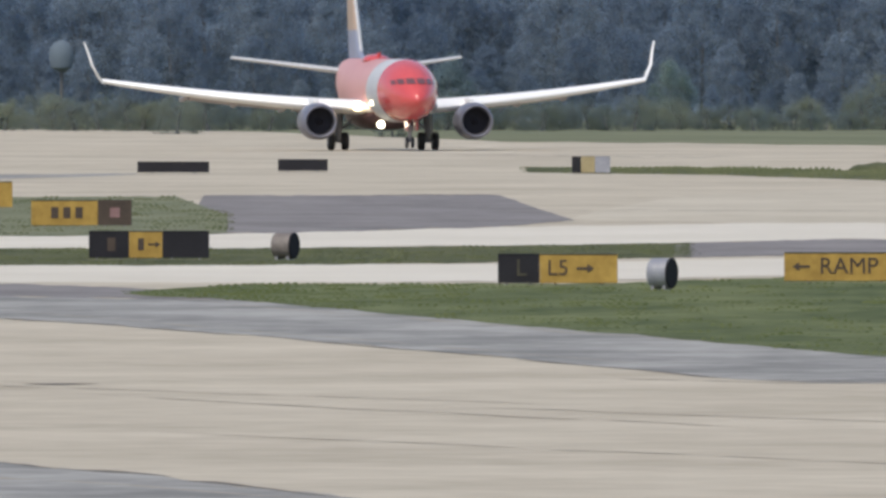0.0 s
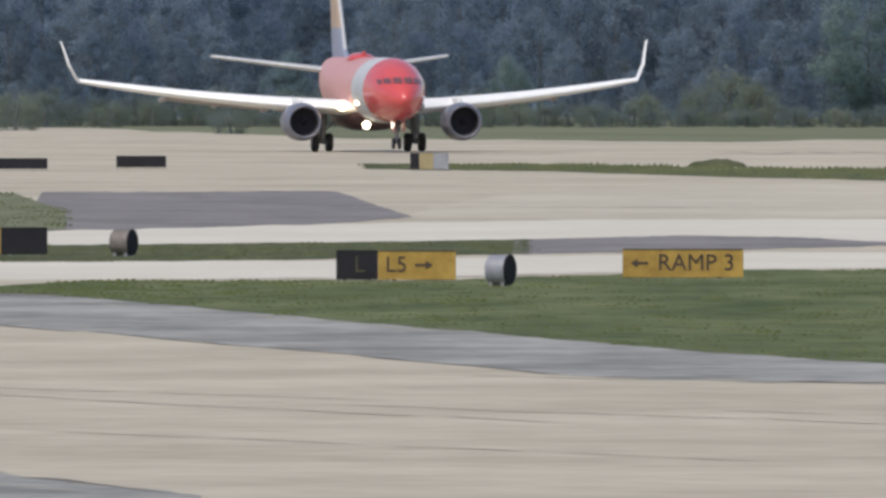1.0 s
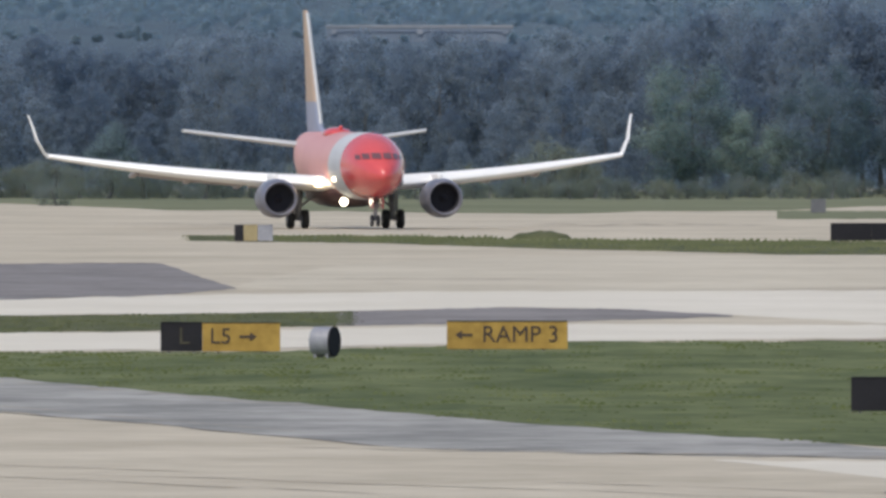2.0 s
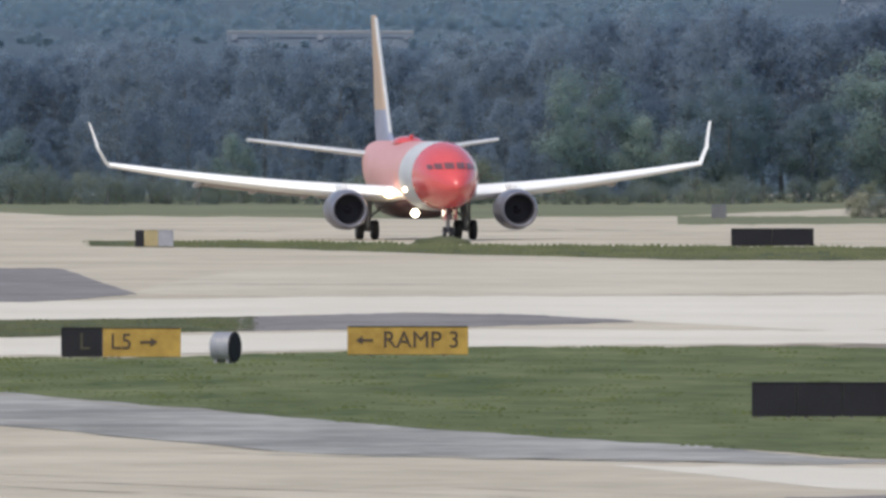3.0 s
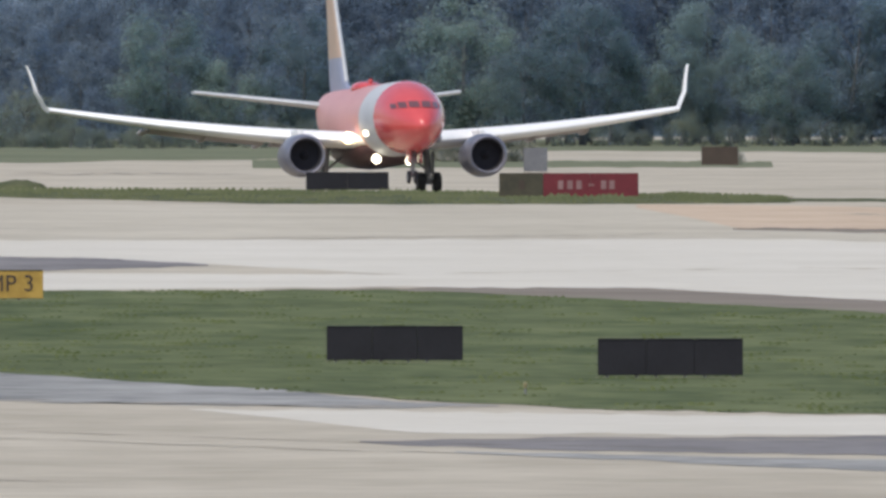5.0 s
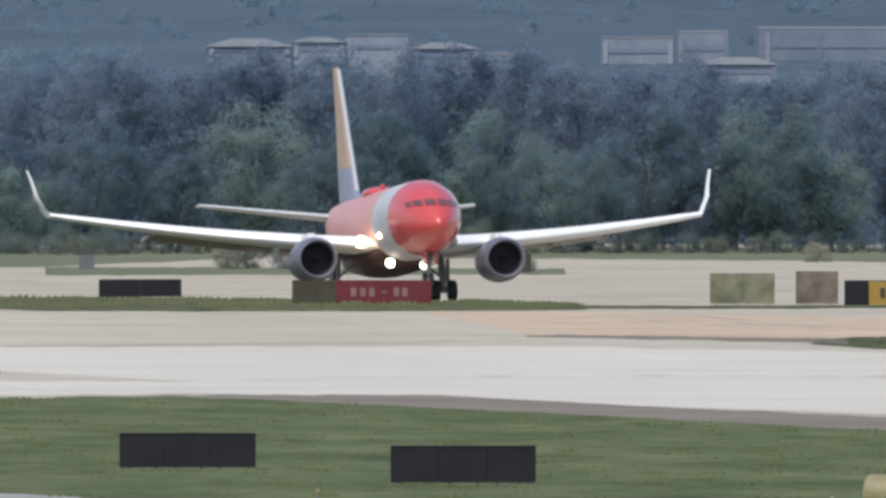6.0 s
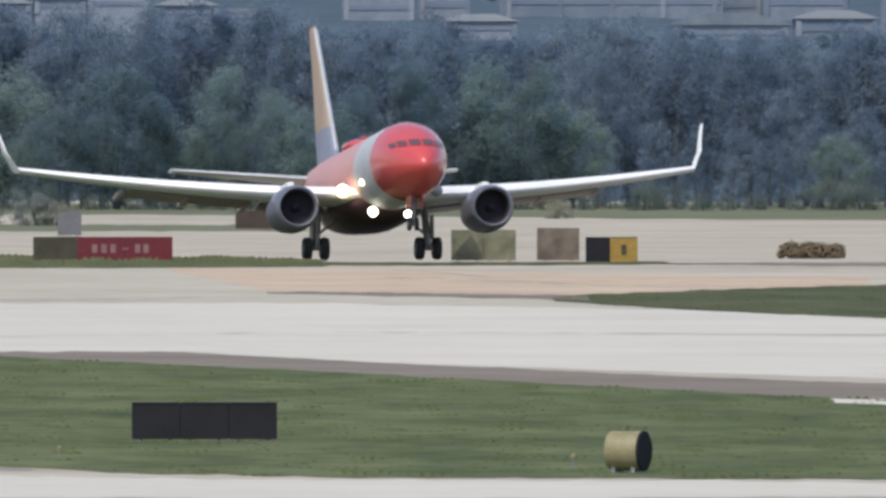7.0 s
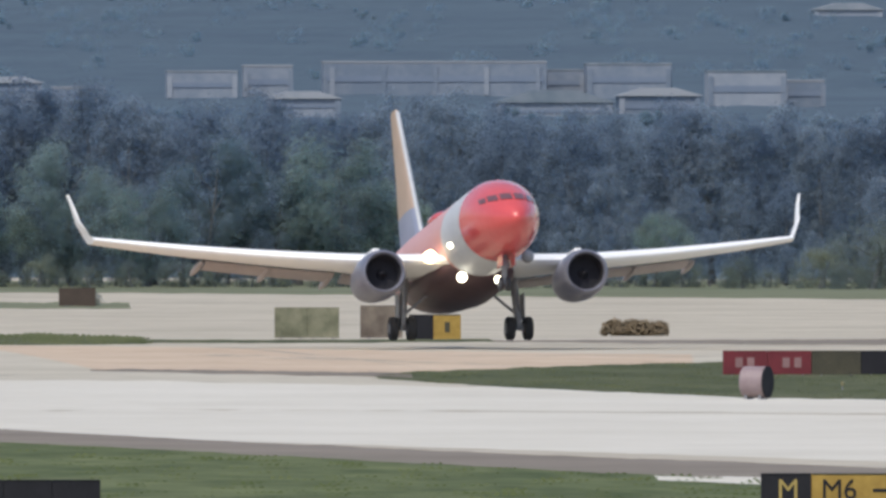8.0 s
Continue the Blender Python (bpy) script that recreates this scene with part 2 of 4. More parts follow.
def patch(name, far, near, material, label, category, lift=0.003, rise=0.0, wobble=5.0, cols=90, rows=14):
    bm = bmesh.new()
    grid = []
    for i in range(cols + 1):
        fx, fy = edge_at(far, i / cols)
        nx, ny = edge_at(near, i / cols)
        depth = abs(fy - ny)
        w = min(wobble, depth * 0.3)
        fy += w * noise.noise((fx * 0.9, fy * 0.02, 1.7)) + 0.6 * w * noise.noise((fx * 3.1, 0, 5.7))
        ny += w * noise.noise((nx * 0.7, ny * 0.02, 9.1)) + 0.4 * w * noise.noise((nx * 2.7, 0, 3.7))
        col = []
        for j in range(rows + 1):
            t = j / rows
            x, y = nx + t * (fx - nx), ny + t * (fy - ny)
            col.append(bm.verts.new((x, y, lie(y) + lift + rise * math.sin(math.pi * t))))
        grid.append(col)
    for a, b in zip(grid, grid[1:]):
        for j in range(rows):
            bm.faces.new((a[j], b[j], b[j + 1], a[j + 1]))
    PLANS[name] = (far, near, lift, rise)
    return structure(name, bm, material, label, category)


ground_sheet()
patch("meadow_far", [(-70, 2890), (0, 2880), (50, 2880), (150, 2890)],
      [(-62, 2786), (-25.6, 2702), (-6.5, 2522), (17.9, 2478), (33, 2531), (50.4, 2682), (72.6, 2642), (120.8, 2531), (135, 2520)], MEADOW,
      "pale green meadow of rough grass below the trees", "meadow", wobble=20)
patch("grass_verge_far", [(32.1, 2522), (65, 2495)], [(30.5, 2396), (62.8, 2412)], MEADOW, "thin strip of dry grass beyond the runway", "grass", wobble=14)
patch("berm_left", [(-5, 2142), (6, 2138), (15, 2105), (28, 2036), (42, 1962), (50, 1912)],
      [(-4.9, 2126), (6, 2085), (13.4, 1941), (24.4, 1875), (38, 1872), (50, 1882)], TURFDULL, "low grassy berm along the runway edge", "grass", rise=0.24, wobble=6)
patch("berm_middle", [(48, 1922), (58, 1913), (67.5, 1925)], [(48, 1896), (58, 1893), (67.5, 1908)], TURFDULL, "low grassy rise along the runway edge", "grass", rise=0.1, wobble=6)
patch("berm_right", [(66, 1925), (80, 1935), (100, 1951)], [(65.5, 1912), (78, 1880), (96, 1860)], DIRT, "thin dark line of bare earth along the runway edge", "ground", wobble=8)
patch("edge_line", [(-45, 2095), (-33, 2095), (-26, 2112)], [(-42, 1951), (-31.3, 1978), (-25.8, 2095)], SHOULDER, "grey worn edge of the far runway", "road", wobble=8)
patch("asphalt_patch_far", [(-19, 1801), (-13, 1796), (-5.5, 1801), (-3.7, 1715), (-1.9, 1649)],
      [(-17.5, 1575), (-11.5, 1586), (-4.9, 1613), (-3.5, 1624), (-1.8, 1641)], ASPHALT, "grey asphalt island between two taxiways", "road", wobble=7)
patch("grass_island", [(-45, 1783), (-28.2, 1783), (-20.1, 1783), (-16.6, 1667)], [(-42, 1565), (-24.8, 1567), (-17.8, 1573), (-15.8, 1581)], MEADOW,
      "short green grass island beside the taxiway", "grass", lift=0.006)
patch("grass_strip_mid", [(-45, 1507), (-23.9, 1510), (-14.3, 1510), (-6.6, 1518), (1.5, 1533), (2.9, 1536)],
      [(-43, 1423), (-22.6, 1429), (-13.5, 1429), (-6.3, 1440), (1.4, 1467), (2.8, 1470)], TURFDULL, "narrow strip of green grass between taxiways", "grass")
patch("asphalt_tongue", [(2.2, 1533), (9, 1554), (13.4, 1546), (17.6, 1518)], [(2.1, 1467), (8.6, 1481), (13, 1494), (17.5, 1510)], ASPHALT,
      "grey asphalt tongue that tapers between taxiways", "road")
patch("grass_infield", [(-16.3, 1309), (-12.7, 1341), (0, 1343), (6, 1372), (10.1, 1390), (23, 1393), (31, 1341), (38.9, 1281), (45.7, 1224), (53.5, 1178), (66, 1130)],
      [(-16.1, 1295), (-12, 1270), (0, 1152), (7.4, 1081), (13.5, 1040), (17.5, 1007), (21.5, 989), (25.1, 980), (29.7, 978), (39.8, 973), (56, 962)], TURF,
      "broad green infield of mown grass with worn spots", "grass", lift=0.009, cols=160, rows=24, wobble=6)
patch("bare_edge", [(18.2, 1396), (23.2, 1404), (31.9, 1404), (38.9, 1343), (47.9, 1283), (56.3, 1239), (68, 1190)],
      [(18.1, 1390), (22.8, 1382), (30.5, 1341), (37.3, 1288), (45.7, 1224), (53.4, 1176), (66, 1124)], DIRT, "brown bare earth edge of the infield", "ground", lift=0.006, cols=140)
patch("shoulder_dark", [(-40, 1369), (-21.2, 1343), (-16.5, 1324), (-11.1, 1283)], [(-38, 1311), (-20.4, 1288), (-16, 1283), (-11, 1265)], ASPHALT,
      "dark grey asphalt shoulder", "road")
patch("shoulder", [(-38, 1315), (-20.4, 1290), (-11, 1267), (0, 1154), (7.5, 1086), (13.6, 1044), (16.1, 1011), (19, 998)],
      [(-36, 1261), (-19.1, 1206), (-10.9, 1148), (-2.8, 1076), (3, 1021), (6.9, 1007), (15.7, 992), (19, 996)], SHOULDER, "weathered grey asphalt taxiway shoulder", "road", lift=0.001)
patch("asphalt_wedge", [(14.2, 918), (18.8, 926), (23.7, 925), (28.2, 929), (60, 933)], [(14.2, 914), (18.2, 899), (22.9, 894), (26.9, 886), (58, 874)], ASPHALT,
      "dark asphalt wedge in the concrete", "road", wobble=3)
patch("shoulder_near", [(16.1, 897), (22.6, 885), (26.7, 879), (58, 866)], [(16, 894), (22.3, 870), (25.9, 853), (56, 817)], SHOULDER, "light grey asphalt joint strip", "road", wobble=3)
patch("asphalt_corner", [(-26, 866), (-13.3, 844), (-9.5, 819), (-5.1, 783)], [(-24, 726), (-11.6, 733), (-8.5, 737), (-4.8, 741)], SHOULDER, "grey asphalt with a broken edge", "road", wobble=3)
patch("tan_soil", [(42.2, 1868), (51, 1855), (60.6, 1820), (72.6, 1791)], [(41.5, 1840), (42.7, 1685), (54.9, 1649), (66.5, 1641)], TAN, "tan sandy soil beside the taxiway", "ground", lift=0.003)
patch("soil_line", [(42.4, 1695), (48.9, 1689), (55.8, 1676)], [(42.2, 1685), (48.3, 1670), (54.9, 1649)], DIRT, "dark line along the edge of the sandy soil", "ground", lift=0.006)
patch("grass_wedge", [(54.1, 1670), (61.7, 1705), (73.1, 1743), (95, 1775)], [(53.3, 1644), (57.8, 1597), (65.1, 1552), (85, 1520)], TURFDULL, "green grass wedge beside the taxiway", "grass", lift=0.006)
patch("taxiway_band", [(-40, 1425), (-5, 1436), (12, 1478), (24, 1470), (40, 1500), (70, 1470)], [(-38, 1345), (-5, 1350), (12, 1396), (24, 1412), (38, 1350), (62, 1240)], BRIGHT,
      "bright sun-bleached concrete taxiway", "road", lift=0.0, cols=120)
patch("taxiway_mid", [(-45, 1563), (-24, 1566), (-17, 1573), (-5, 1608), (5, 1628), (17, 1632), (40, 1640), (85, 1540)], [(-45, 1507), (-14, 1510), (1.5, 1534), (9, 1555), (13.4, 1547), (17.6, 1519), (24, 1472), (40, 1502), (80, 1470)], BRIGHT,
      "bright sun-bleached concrete taxiway", "road", lift=0.0, cols=120)
patch("apron_mid", [(-1, 1690), (3, 1790), (12, 1868), (24, 1866), (41, 1862), (95, 1800)], [(-2, 1650), (5, 1629), (17, 1633), (30, 1637), (40, 1641), (85, 1541)], MIDCONC,
      "cream sunlit concrete apron beyond the taxiway", "road", lift=-0.002, cols=120)
patch("taxiway_near", [(11, 990), (16, 984), (25, 974), (40, 967), (60, 958)], [(11, 988), (16, 935), (25, 930), (40, 935), (58, 936)], BRIGHT, "bright sun-bleached concrete strip", "road", lift=0.0)
patch("pale_pad", [(47.7, 1206), (52, 1200)], [(47.2, 1190), (50.9, 1172)], BRIGHT, "small pale concrete pad in the grass", "ground", lift=0.01, cols=20)


SEAM = mat("dark_seam", (0.26, 0.23, 0.185), (0.37, 0.325, 0.262), 0.3, 8, 0.9)


DARKSEAM = mat("broken_edge", (0.085, 0.075, 0.062), (0.19, 0.165, 0.14), 0.3, 8, 0.9)


def seam(x0, y0, x1, y1, width, label="dark worn joint line in the concrete", material=SEAM):
    """A thin worn line that wavers and swells along its way."""
    bm = bmesh.new()
    n = 60
    pairs = []
    for k in range(n + 1):
        t = k / n
        x, y = x0 + t * (x1 - x0), y0 + t * (y1 - y0)
        y += 4 * width * noise.noise((x * 0.35, y0 * 0.1, 2))
        w = width * max(0.05, 0.55 + 1.1 * noise.noise((x * 0.8, y0, 4))) * min(1, 6 * t, 6 * (1 - t))
        pairs.append((bm.verts.new((x, y - w, lie(y - w) + 0.004)), bm.verts.new((x, y + w, lie(y + w) + 0.004))))
    for (a, b), (c, d) in zip(pairs, pairs[1:]):
        bm.faces.new((a, c, d, b))
    structure("joint_line", bm, material, label, "joint")


for line in ((-22, 862, -5, 781, 1.2), (-14, 985, 4, 905, 0.9), (-6, 960, 20, 880, 0.7), (0, 1020, 9, 1004, 1.2), (7, 1005, 20, 994, 1.6), (-12, 905, 8, 835, 0.6), (-18, 1010, 0, 955, 0.6),
             (14, 916, 45, 931, 1.2), (6, 940, 14, 916, 0.6), (-24, 1795, -2, 1800, 3), (43, 1688, 56, 1668, 4), (-14, 1270, 4, 1112, 1.6), (-20, 1240, 2, 1050, 1.2), (-10, 1345, 20, 1395, 2), (24, 1405, 40, 1335, 2.5),
             (20, 1640, 40, 1660, 2.5), (-5, 1700, 15, 1690, 2), (50, 1780, 62, 1720, 4), (60, 1790, 75, 1770, 3), (53.0, 1862, 57.2, 1690, 9), (49, 1800, 56, 1760, 4), (15, 2330, 30, 2310, 10), (-10, 2330, 8, 2310, 8)):
    seam(*line)

for line in ((-30, 1275, -19, 1205, 1.4), (-19.5, 1206, -10.7, 1147, 1.4), (-11, 1148, -2.7, 1075, 1.4), (-2.9, 1076, 3.1, 1020, 1.5), (2.9, 1021, 16, 991, 1.6), (-24, 868, -13, 843, 2.2), (-13.4, 845, -9.3, 818, 2.2), (-9.7, 820, -5, 782, 2.0), (-15.4, 1013, -13.3, 1009, 2.2),
             (42.3, 1690, 49, 1680, 3.5), (48.5, 1681, 56, 1662, 4.5), (13.5, 917, 24, 896, 1.2)):
    seam(*line, "dark broken edge of the pavement", DARKSEAM)


def tufts(name, plan, count, low, high, width, label, seed, material=BLADE):
    """Many grass tufts of upright blades over a patch."""
    far, near, lift, rise = PLANS[plan]
    rng = np.random.default_rng(seed)
    verts, faces = [], []
    for s, t, a, b in rng.random((count, 4)):
        fx, fy = edge_at(far, s)
        nx, ny = edge_at(near, s)
        x, y = nx + t * (fx - nx), ny + t * (fy - ny)
        z = lie(y) + lift + rise * math.sin(math.pi * t) - 0.01
        h = min(1, abs(fy - ny) / 60) * (low + (high - low) * a * a) * (0.6 + 0.9 * max(0, 0.5 + noise.noise((x * 0.4, y * 0.03, seed))))
        for k in range(3):
            dx, w = (k - 1) * width * 0.8 + (b - 0.5) * 0.2, width * (0.6 + 0.4 * b)
            lean = (b - 0.5 + (k - 1) * 0.5) * h * 0.7
            i = len(verts)
            verts += [(x + dx - w / 2, y, z), (x + dx + w / 2, y + 0.05 * k, z), (x + dx + lean, y + 1.3 * h, z + h)]
            faces.append((i, i + 1, i + 2))
    me = bpy.data.meshes.new(name)
    me.from_pydata(verts, [], faces)
    me.materials.append(material)
    return tagged(new(name, me), label, "grass", kind="stuff")


tufts("infield_grass", "grass_infield", 2200, 0.03, 0.09, 0.30, "uneven green grass tufts on the infield", 3)
tufts("berm_grass", "berm_left", 2600, 0.05, 0.2, 0.35, "rough grass tufts on the low berm", 4, BLADEDULL)
tufts("strip_grass", "grass_strip_mid", 2600, 0.02, 0.055, 0.3, "short grass tufts between taxiways", 6, BLADEDULL)
tufts("wedge_grass", "grass_wedge", 1600, 0.02, 0.055, 0.3, "short grass tufts beside the taxiway", 7, BLADEDULL)
tufts("island_grass", "grass_island", 1200, 0.02, 0.07, 0.3, "short grass tufts on the island", 8, BLADEDULL)


# ---- woods ----
def sprays(mids, radii, leaves, size, rng):
    """Leaf sprays round many clump centres: vertices and faces of small pointed leaves."""
    n = len(mids) * leaves
    mid, r = np.repeat(mids, leaves, axis=0), np.repeat(radii, leaves)[:, None]
    d = rng.normal(size=(n, 3))
    d /= np.linalg.norm(d, axis=1)[:, None]
    q = mid + d * r * rng.uniform(0.2, 1.15, (n, 1)) * np.array((1, 1, 0.8))
    face = 0.75 * d + 0.22 * rng.normal(size=(n, 3)) + np.array((0, 0, 0.6))
    u = np.cross(face, rng.normal(size=(n, 3)))
    u /= np.linalg.norm(u, axis=1)[:, None] + 1e-9
    w = np.cross(face, u)
    w /= np.linalg.norm(w, axis=1)[:, None] + 1e-9
    k = size * rng.uniform(0.6, 1.4, (n, 1))
    verts = np.stack((q - u * k - w * k * 0.5, q + u * k, q - u * k * 0.6 + w * k * 0.7), axis=1).reshape(-1, 3)
    soft = d * np.array((1, 1, 0.8)) + np.array((0, 0, 0.25)) + 0.12 * rng.normal(size=(n, 3))
    soft /= np.linalg.norm(soft, axis=1)[:, None]
    return verts.tolist(), np.arange(3 * n).reshape(-1, 3).tolist(), np.repeat(soft, 3, axis=0)


def foliage(name, mids, radii, leaves, size, rng, material, lean=None):
    """Leaf sprays as one mesh, whose leaves shade with the round of their clump and, by lean, of the whole crown."""
    verts, faces, soft = sprays(mids, radii, leaves, size, rng)
    me = bpy.data.meshes.new(name)
    me.from_pydata(verts, [], faces)
    me.materials.append(material)
    out = 0
    if lean is not None:
        out = np.array(verts) - np.array(lean)
        out /= np.linalg.norm(out, axis=1)[:, None] + 1e-9
    # tipped to the viewer and down, so sun and shade even out as in haze
    soft = soft * 0.3 + out * 0.4 + np.array((0, -0.6, -0.2))
    soft /= np.linalg.norm(soft, axis=1)[:, None]
    me.normals_split_custom_set_from_vertices(soft.tolist())
    return new(name, me)


def crown(name, rx, rz, cz, clumps, leaves, size, material, parent, rng, pointed=0.0):
    """A crown of many small leaf sprays, gathered in clumps of uneven size."""
    p = rng.normal(size=(clumps, 3))
    p *= (rng.uniform(0.12, 1, (clumps, 1)) ** (1 / 3)) / np.linalg.norm(p, axis=1)[:, None]
    taper = (1 - pointed * (p[:, 2] + 1) / 2)[:, None]
    mids = p * np.array((rx, rx, rz)) * np.concatenate((taper, taper, taper * 0 + 1), axis=1) + np.array((0, 0, cz))
    ob = foliage(name, mids, rx * rng.uniform(0.26, 0.46, clumps), leaves, size, rng, material, (0, 0, cz * 0.35))
    ob.parent = parent
    return ob


def tree(name, h, spread, material, seed, label, pointed=0.0, clumps=84, leaves=80, size=0.20, low=0.12):
    rng = np.random.default_rng(seed)
    root = empty(name, pose(0, 0, -500), label, "tree")
    rings = []
    for k in range(7):
        t = k / 6
        r = 0.17 * (1 - 0.8 * t) * (1.5 if k == 0 else 1)
        ox, oy = 0.25 * math.sin(t * 3 + seed), 0.2 * math.cos(t * 2.3 + seed) - 0.2 * math.cos(seed)
        rings.append([(ox + r * math.cos(a * math.pi / 4), oy + r * math.sin(a * math.pi / 4), t * h * 0.75 - 0.1) for a in range(8)])
    trunk = part("trunk", loft(rings), BARK, root, smooth=True)
    for k in range(5):
        a, z = rng.uniform(0, 6.28), h * rng.uniform(0.3, 0.6)
        part("limb", rod((0, 0, z), (spread * 0.3 * math.cos(a), spread * 0.3 * math.sin(a), z + h * 0.14), 0.03, 6), BARK, trunk)
    cz = h * (low + (1 - low) / 2)
    crown("crown", spread, h * (1 - low) / 2 * 0.92, cz, clumps, leaves, size, material, root, rng, pointed)
    return root


def woods():
    rng = random.Random(11)
    broad = [tree("broadleaf_tree", 9, 3.3, LEAF, 20 + k, "round haze-tinted green broadleaf tree at the wood's edge", clumps=70, leaves=180, size=0.15, low=0.02) for k in range(4)]
    tall = [tree("tall_tree", 13, 3.1, PINE, 40 + k, "tall haze-tinted dark tree in the dense wood behind", 0.22, 90, 104, 0.16, low=0.03) for k in range(4)]
    shrub = [tree("shrub", 2.6, 1.9, SHRUB, 60 + k, "low pale green shrub in rough grass", 0.1, 48, 70, 0.10, low=-0.25) for k in range(3)]

    dry = [tree("dry_shrub", 2.4, 1.7, DRYLEAF, 80 + k, "pale olive dry shrub beyond the runway", 0.1, 48, 80, 0.10, low=-0.25) for k in range(2)]

    def put(kind, x, y, z, s, group):
        o = copy_thing(rng.choice(kind), pose(x, y, z, 0, 0, rng.uniform(0, 360)) @ Matrix.Diagonal((s * rng.uniform(0.85, 1.15), s * rng.uniform(0.85, 1.15), s, 1)))
        o.scale = (s * rng.uniform(0.85, 1.15), s * rng.uniform(0.85, 1.15), s)
        tagged(o, group=group)

    def top(x):
        return 11.9 + 3.0 * smoothstep(18, 36, x) - 1.0 * smoothstep(66, 80, x) - 0.8 * smoothstep(90, 110, x)

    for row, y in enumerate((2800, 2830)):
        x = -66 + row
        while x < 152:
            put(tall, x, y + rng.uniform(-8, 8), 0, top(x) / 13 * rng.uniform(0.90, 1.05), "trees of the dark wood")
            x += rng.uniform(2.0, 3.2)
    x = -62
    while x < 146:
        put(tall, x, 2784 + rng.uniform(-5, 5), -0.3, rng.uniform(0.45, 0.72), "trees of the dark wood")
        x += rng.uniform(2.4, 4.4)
    # the large lit crowns at the wood's edge: place across and size
    for x, s in ((-47, 0.62), (-12, 0.6), (4, 0.55), (29.0, 1.13), (33.6, 0.72), (38.7, 1.06), (44.6, 0.8), (50.4, 1.2), (54.4, 0.8), (58.6, 1.17), (62.9, 0.78), (67.8, 1.22), (73.2, 0.85), (78.0, 1.26), (82.6, 0.92),
                 (86.9, 1.27), (91.0, 0.85), (110, 0.6), (132, 0.7)):
        put(broad, x, 2766 + rng.uniform(-4, 4), 0, s, "trees at the wood's edge")
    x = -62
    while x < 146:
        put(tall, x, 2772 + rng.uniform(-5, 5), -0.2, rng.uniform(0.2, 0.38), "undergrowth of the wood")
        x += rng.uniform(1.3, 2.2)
    x = -60
    while x < 145:
        put(shrub, x, 2748 + rng.uniform(-8, 8), 0, rng.uniform(0.45, 0.95), "shrubs along the wood")
        x += rng.uniform(1.8, 3.6)
    x = -60
    while x < 40:
        put(shrub, x, 2722 + rng.uniform(-15, 15), 0, rng.uniform(0.4, 0.8) + 0.35 * smoothstep(14, -10, x) * smoothstep(-60, -30, x), "shrubs along the wood")
        x += rng.uniform(1.1, 2.2)
    for x, y, s in ((19, 2745, 1.55), (17.4, 2742, 1.1), (20.9, 2744, 1.15), (-52, 2640, 0.9), (-44, 2650, 0.7), (-30, 2660, 1.0), (-15, 2600, 0.7),
                    (122.6, 2720, 1.9), (125.5, 2724, 1.7), (119.8, 2726, 1.3), (114, 2730, 0.9)):
        put(shrub, x, y, 0, s, "shrubs along the wood")
    for x, y, s in ((43.4, 2495, 0.72), (44.7, 2493, 0.6), (47.6, 2490, 0.85), (49.0, 2492, 0.62), (61, 2440, 0.5), (84.5, 2600, 0.55)):
        put(dry, x, y, 0, s, "dry shrubs beyond the runway")
    for o in broad + tall + shrub + dry:
        for p in o.children_recursive:
            bpy.data.objects.remove(p)
        bpy.data.objects.remove(o)


def hill(x, y):
    """The far slope that closes the view."""
    h = 11.0 * smoothstep(2900, 3250, y) + max(0, y - 3250) * 0.0052 + max(0, y - 4000) * 0.016
    return h + 0.8 * noise.noise((x * 0.02, y * 0.004, 3)) + (smoothstep(3100, 4900, y) * 3 * noise.noise((x * 0.008, 0, 8)))


def hillside():
    ys = [2890 + 16 * k for k in range(125)] + [4950]
    xs = [-700, -400, -250] + [-130 + 2.2 * k for k in range(176)] + [400, 600, 900]
    bm = bmesh.new()
    rows = [[bm.verts.new((x, y, hill(x, y) - 0.05 + 0.25 * smoothstep(2950, 3300, y) * (noise.noise((x * 0.22, y * 0.03, 6)) + 0.5 * noise.noise((x * 0.5, y * 0.07, 2))))) for x in xs] for y in ys]
    for a, b in zip(rows, rows[1:]):
        for i in range(len(xs) - 1):
            bm.faces.new((a[i], a[i + 1], b[i + 1], b[i]))
    return structure("backdrop_hillside", bm, HILLSIDE, "wooded hillside far behind the airfield, painted haze blue", "hillside")


def building(x, y, w, low, high, label, roof="flat"):
    """A far building whose wall shows from the height low to high; its wall goes down to the slope."""
    base, d = hill(x, y) - 0.5, 8
    h = high - base
    root = empty("distant_building", pose(x, y, base), label, "building", "buildings on the hillside")
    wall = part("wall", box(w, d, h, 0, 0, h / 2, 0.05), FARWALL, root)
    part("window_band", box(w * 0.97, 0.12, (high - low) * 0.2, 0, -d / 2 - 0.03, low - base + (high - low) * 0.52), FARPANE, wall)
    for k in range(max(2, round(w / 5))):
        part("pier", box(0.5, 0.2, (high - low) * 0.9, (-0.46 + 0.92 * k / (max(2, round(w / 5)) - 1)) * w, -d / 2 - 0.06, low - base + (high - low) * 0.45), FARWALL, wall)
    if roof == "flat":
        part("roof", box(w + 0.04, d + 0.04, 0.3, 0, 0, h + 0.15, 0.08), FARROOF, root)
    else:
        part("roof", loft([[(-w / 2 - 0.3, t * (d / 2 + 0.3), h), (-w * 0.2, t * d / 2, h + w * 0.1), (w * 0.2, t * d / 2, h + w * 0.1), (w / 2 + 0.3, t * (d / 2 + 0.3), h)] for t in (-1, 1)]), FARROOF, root)


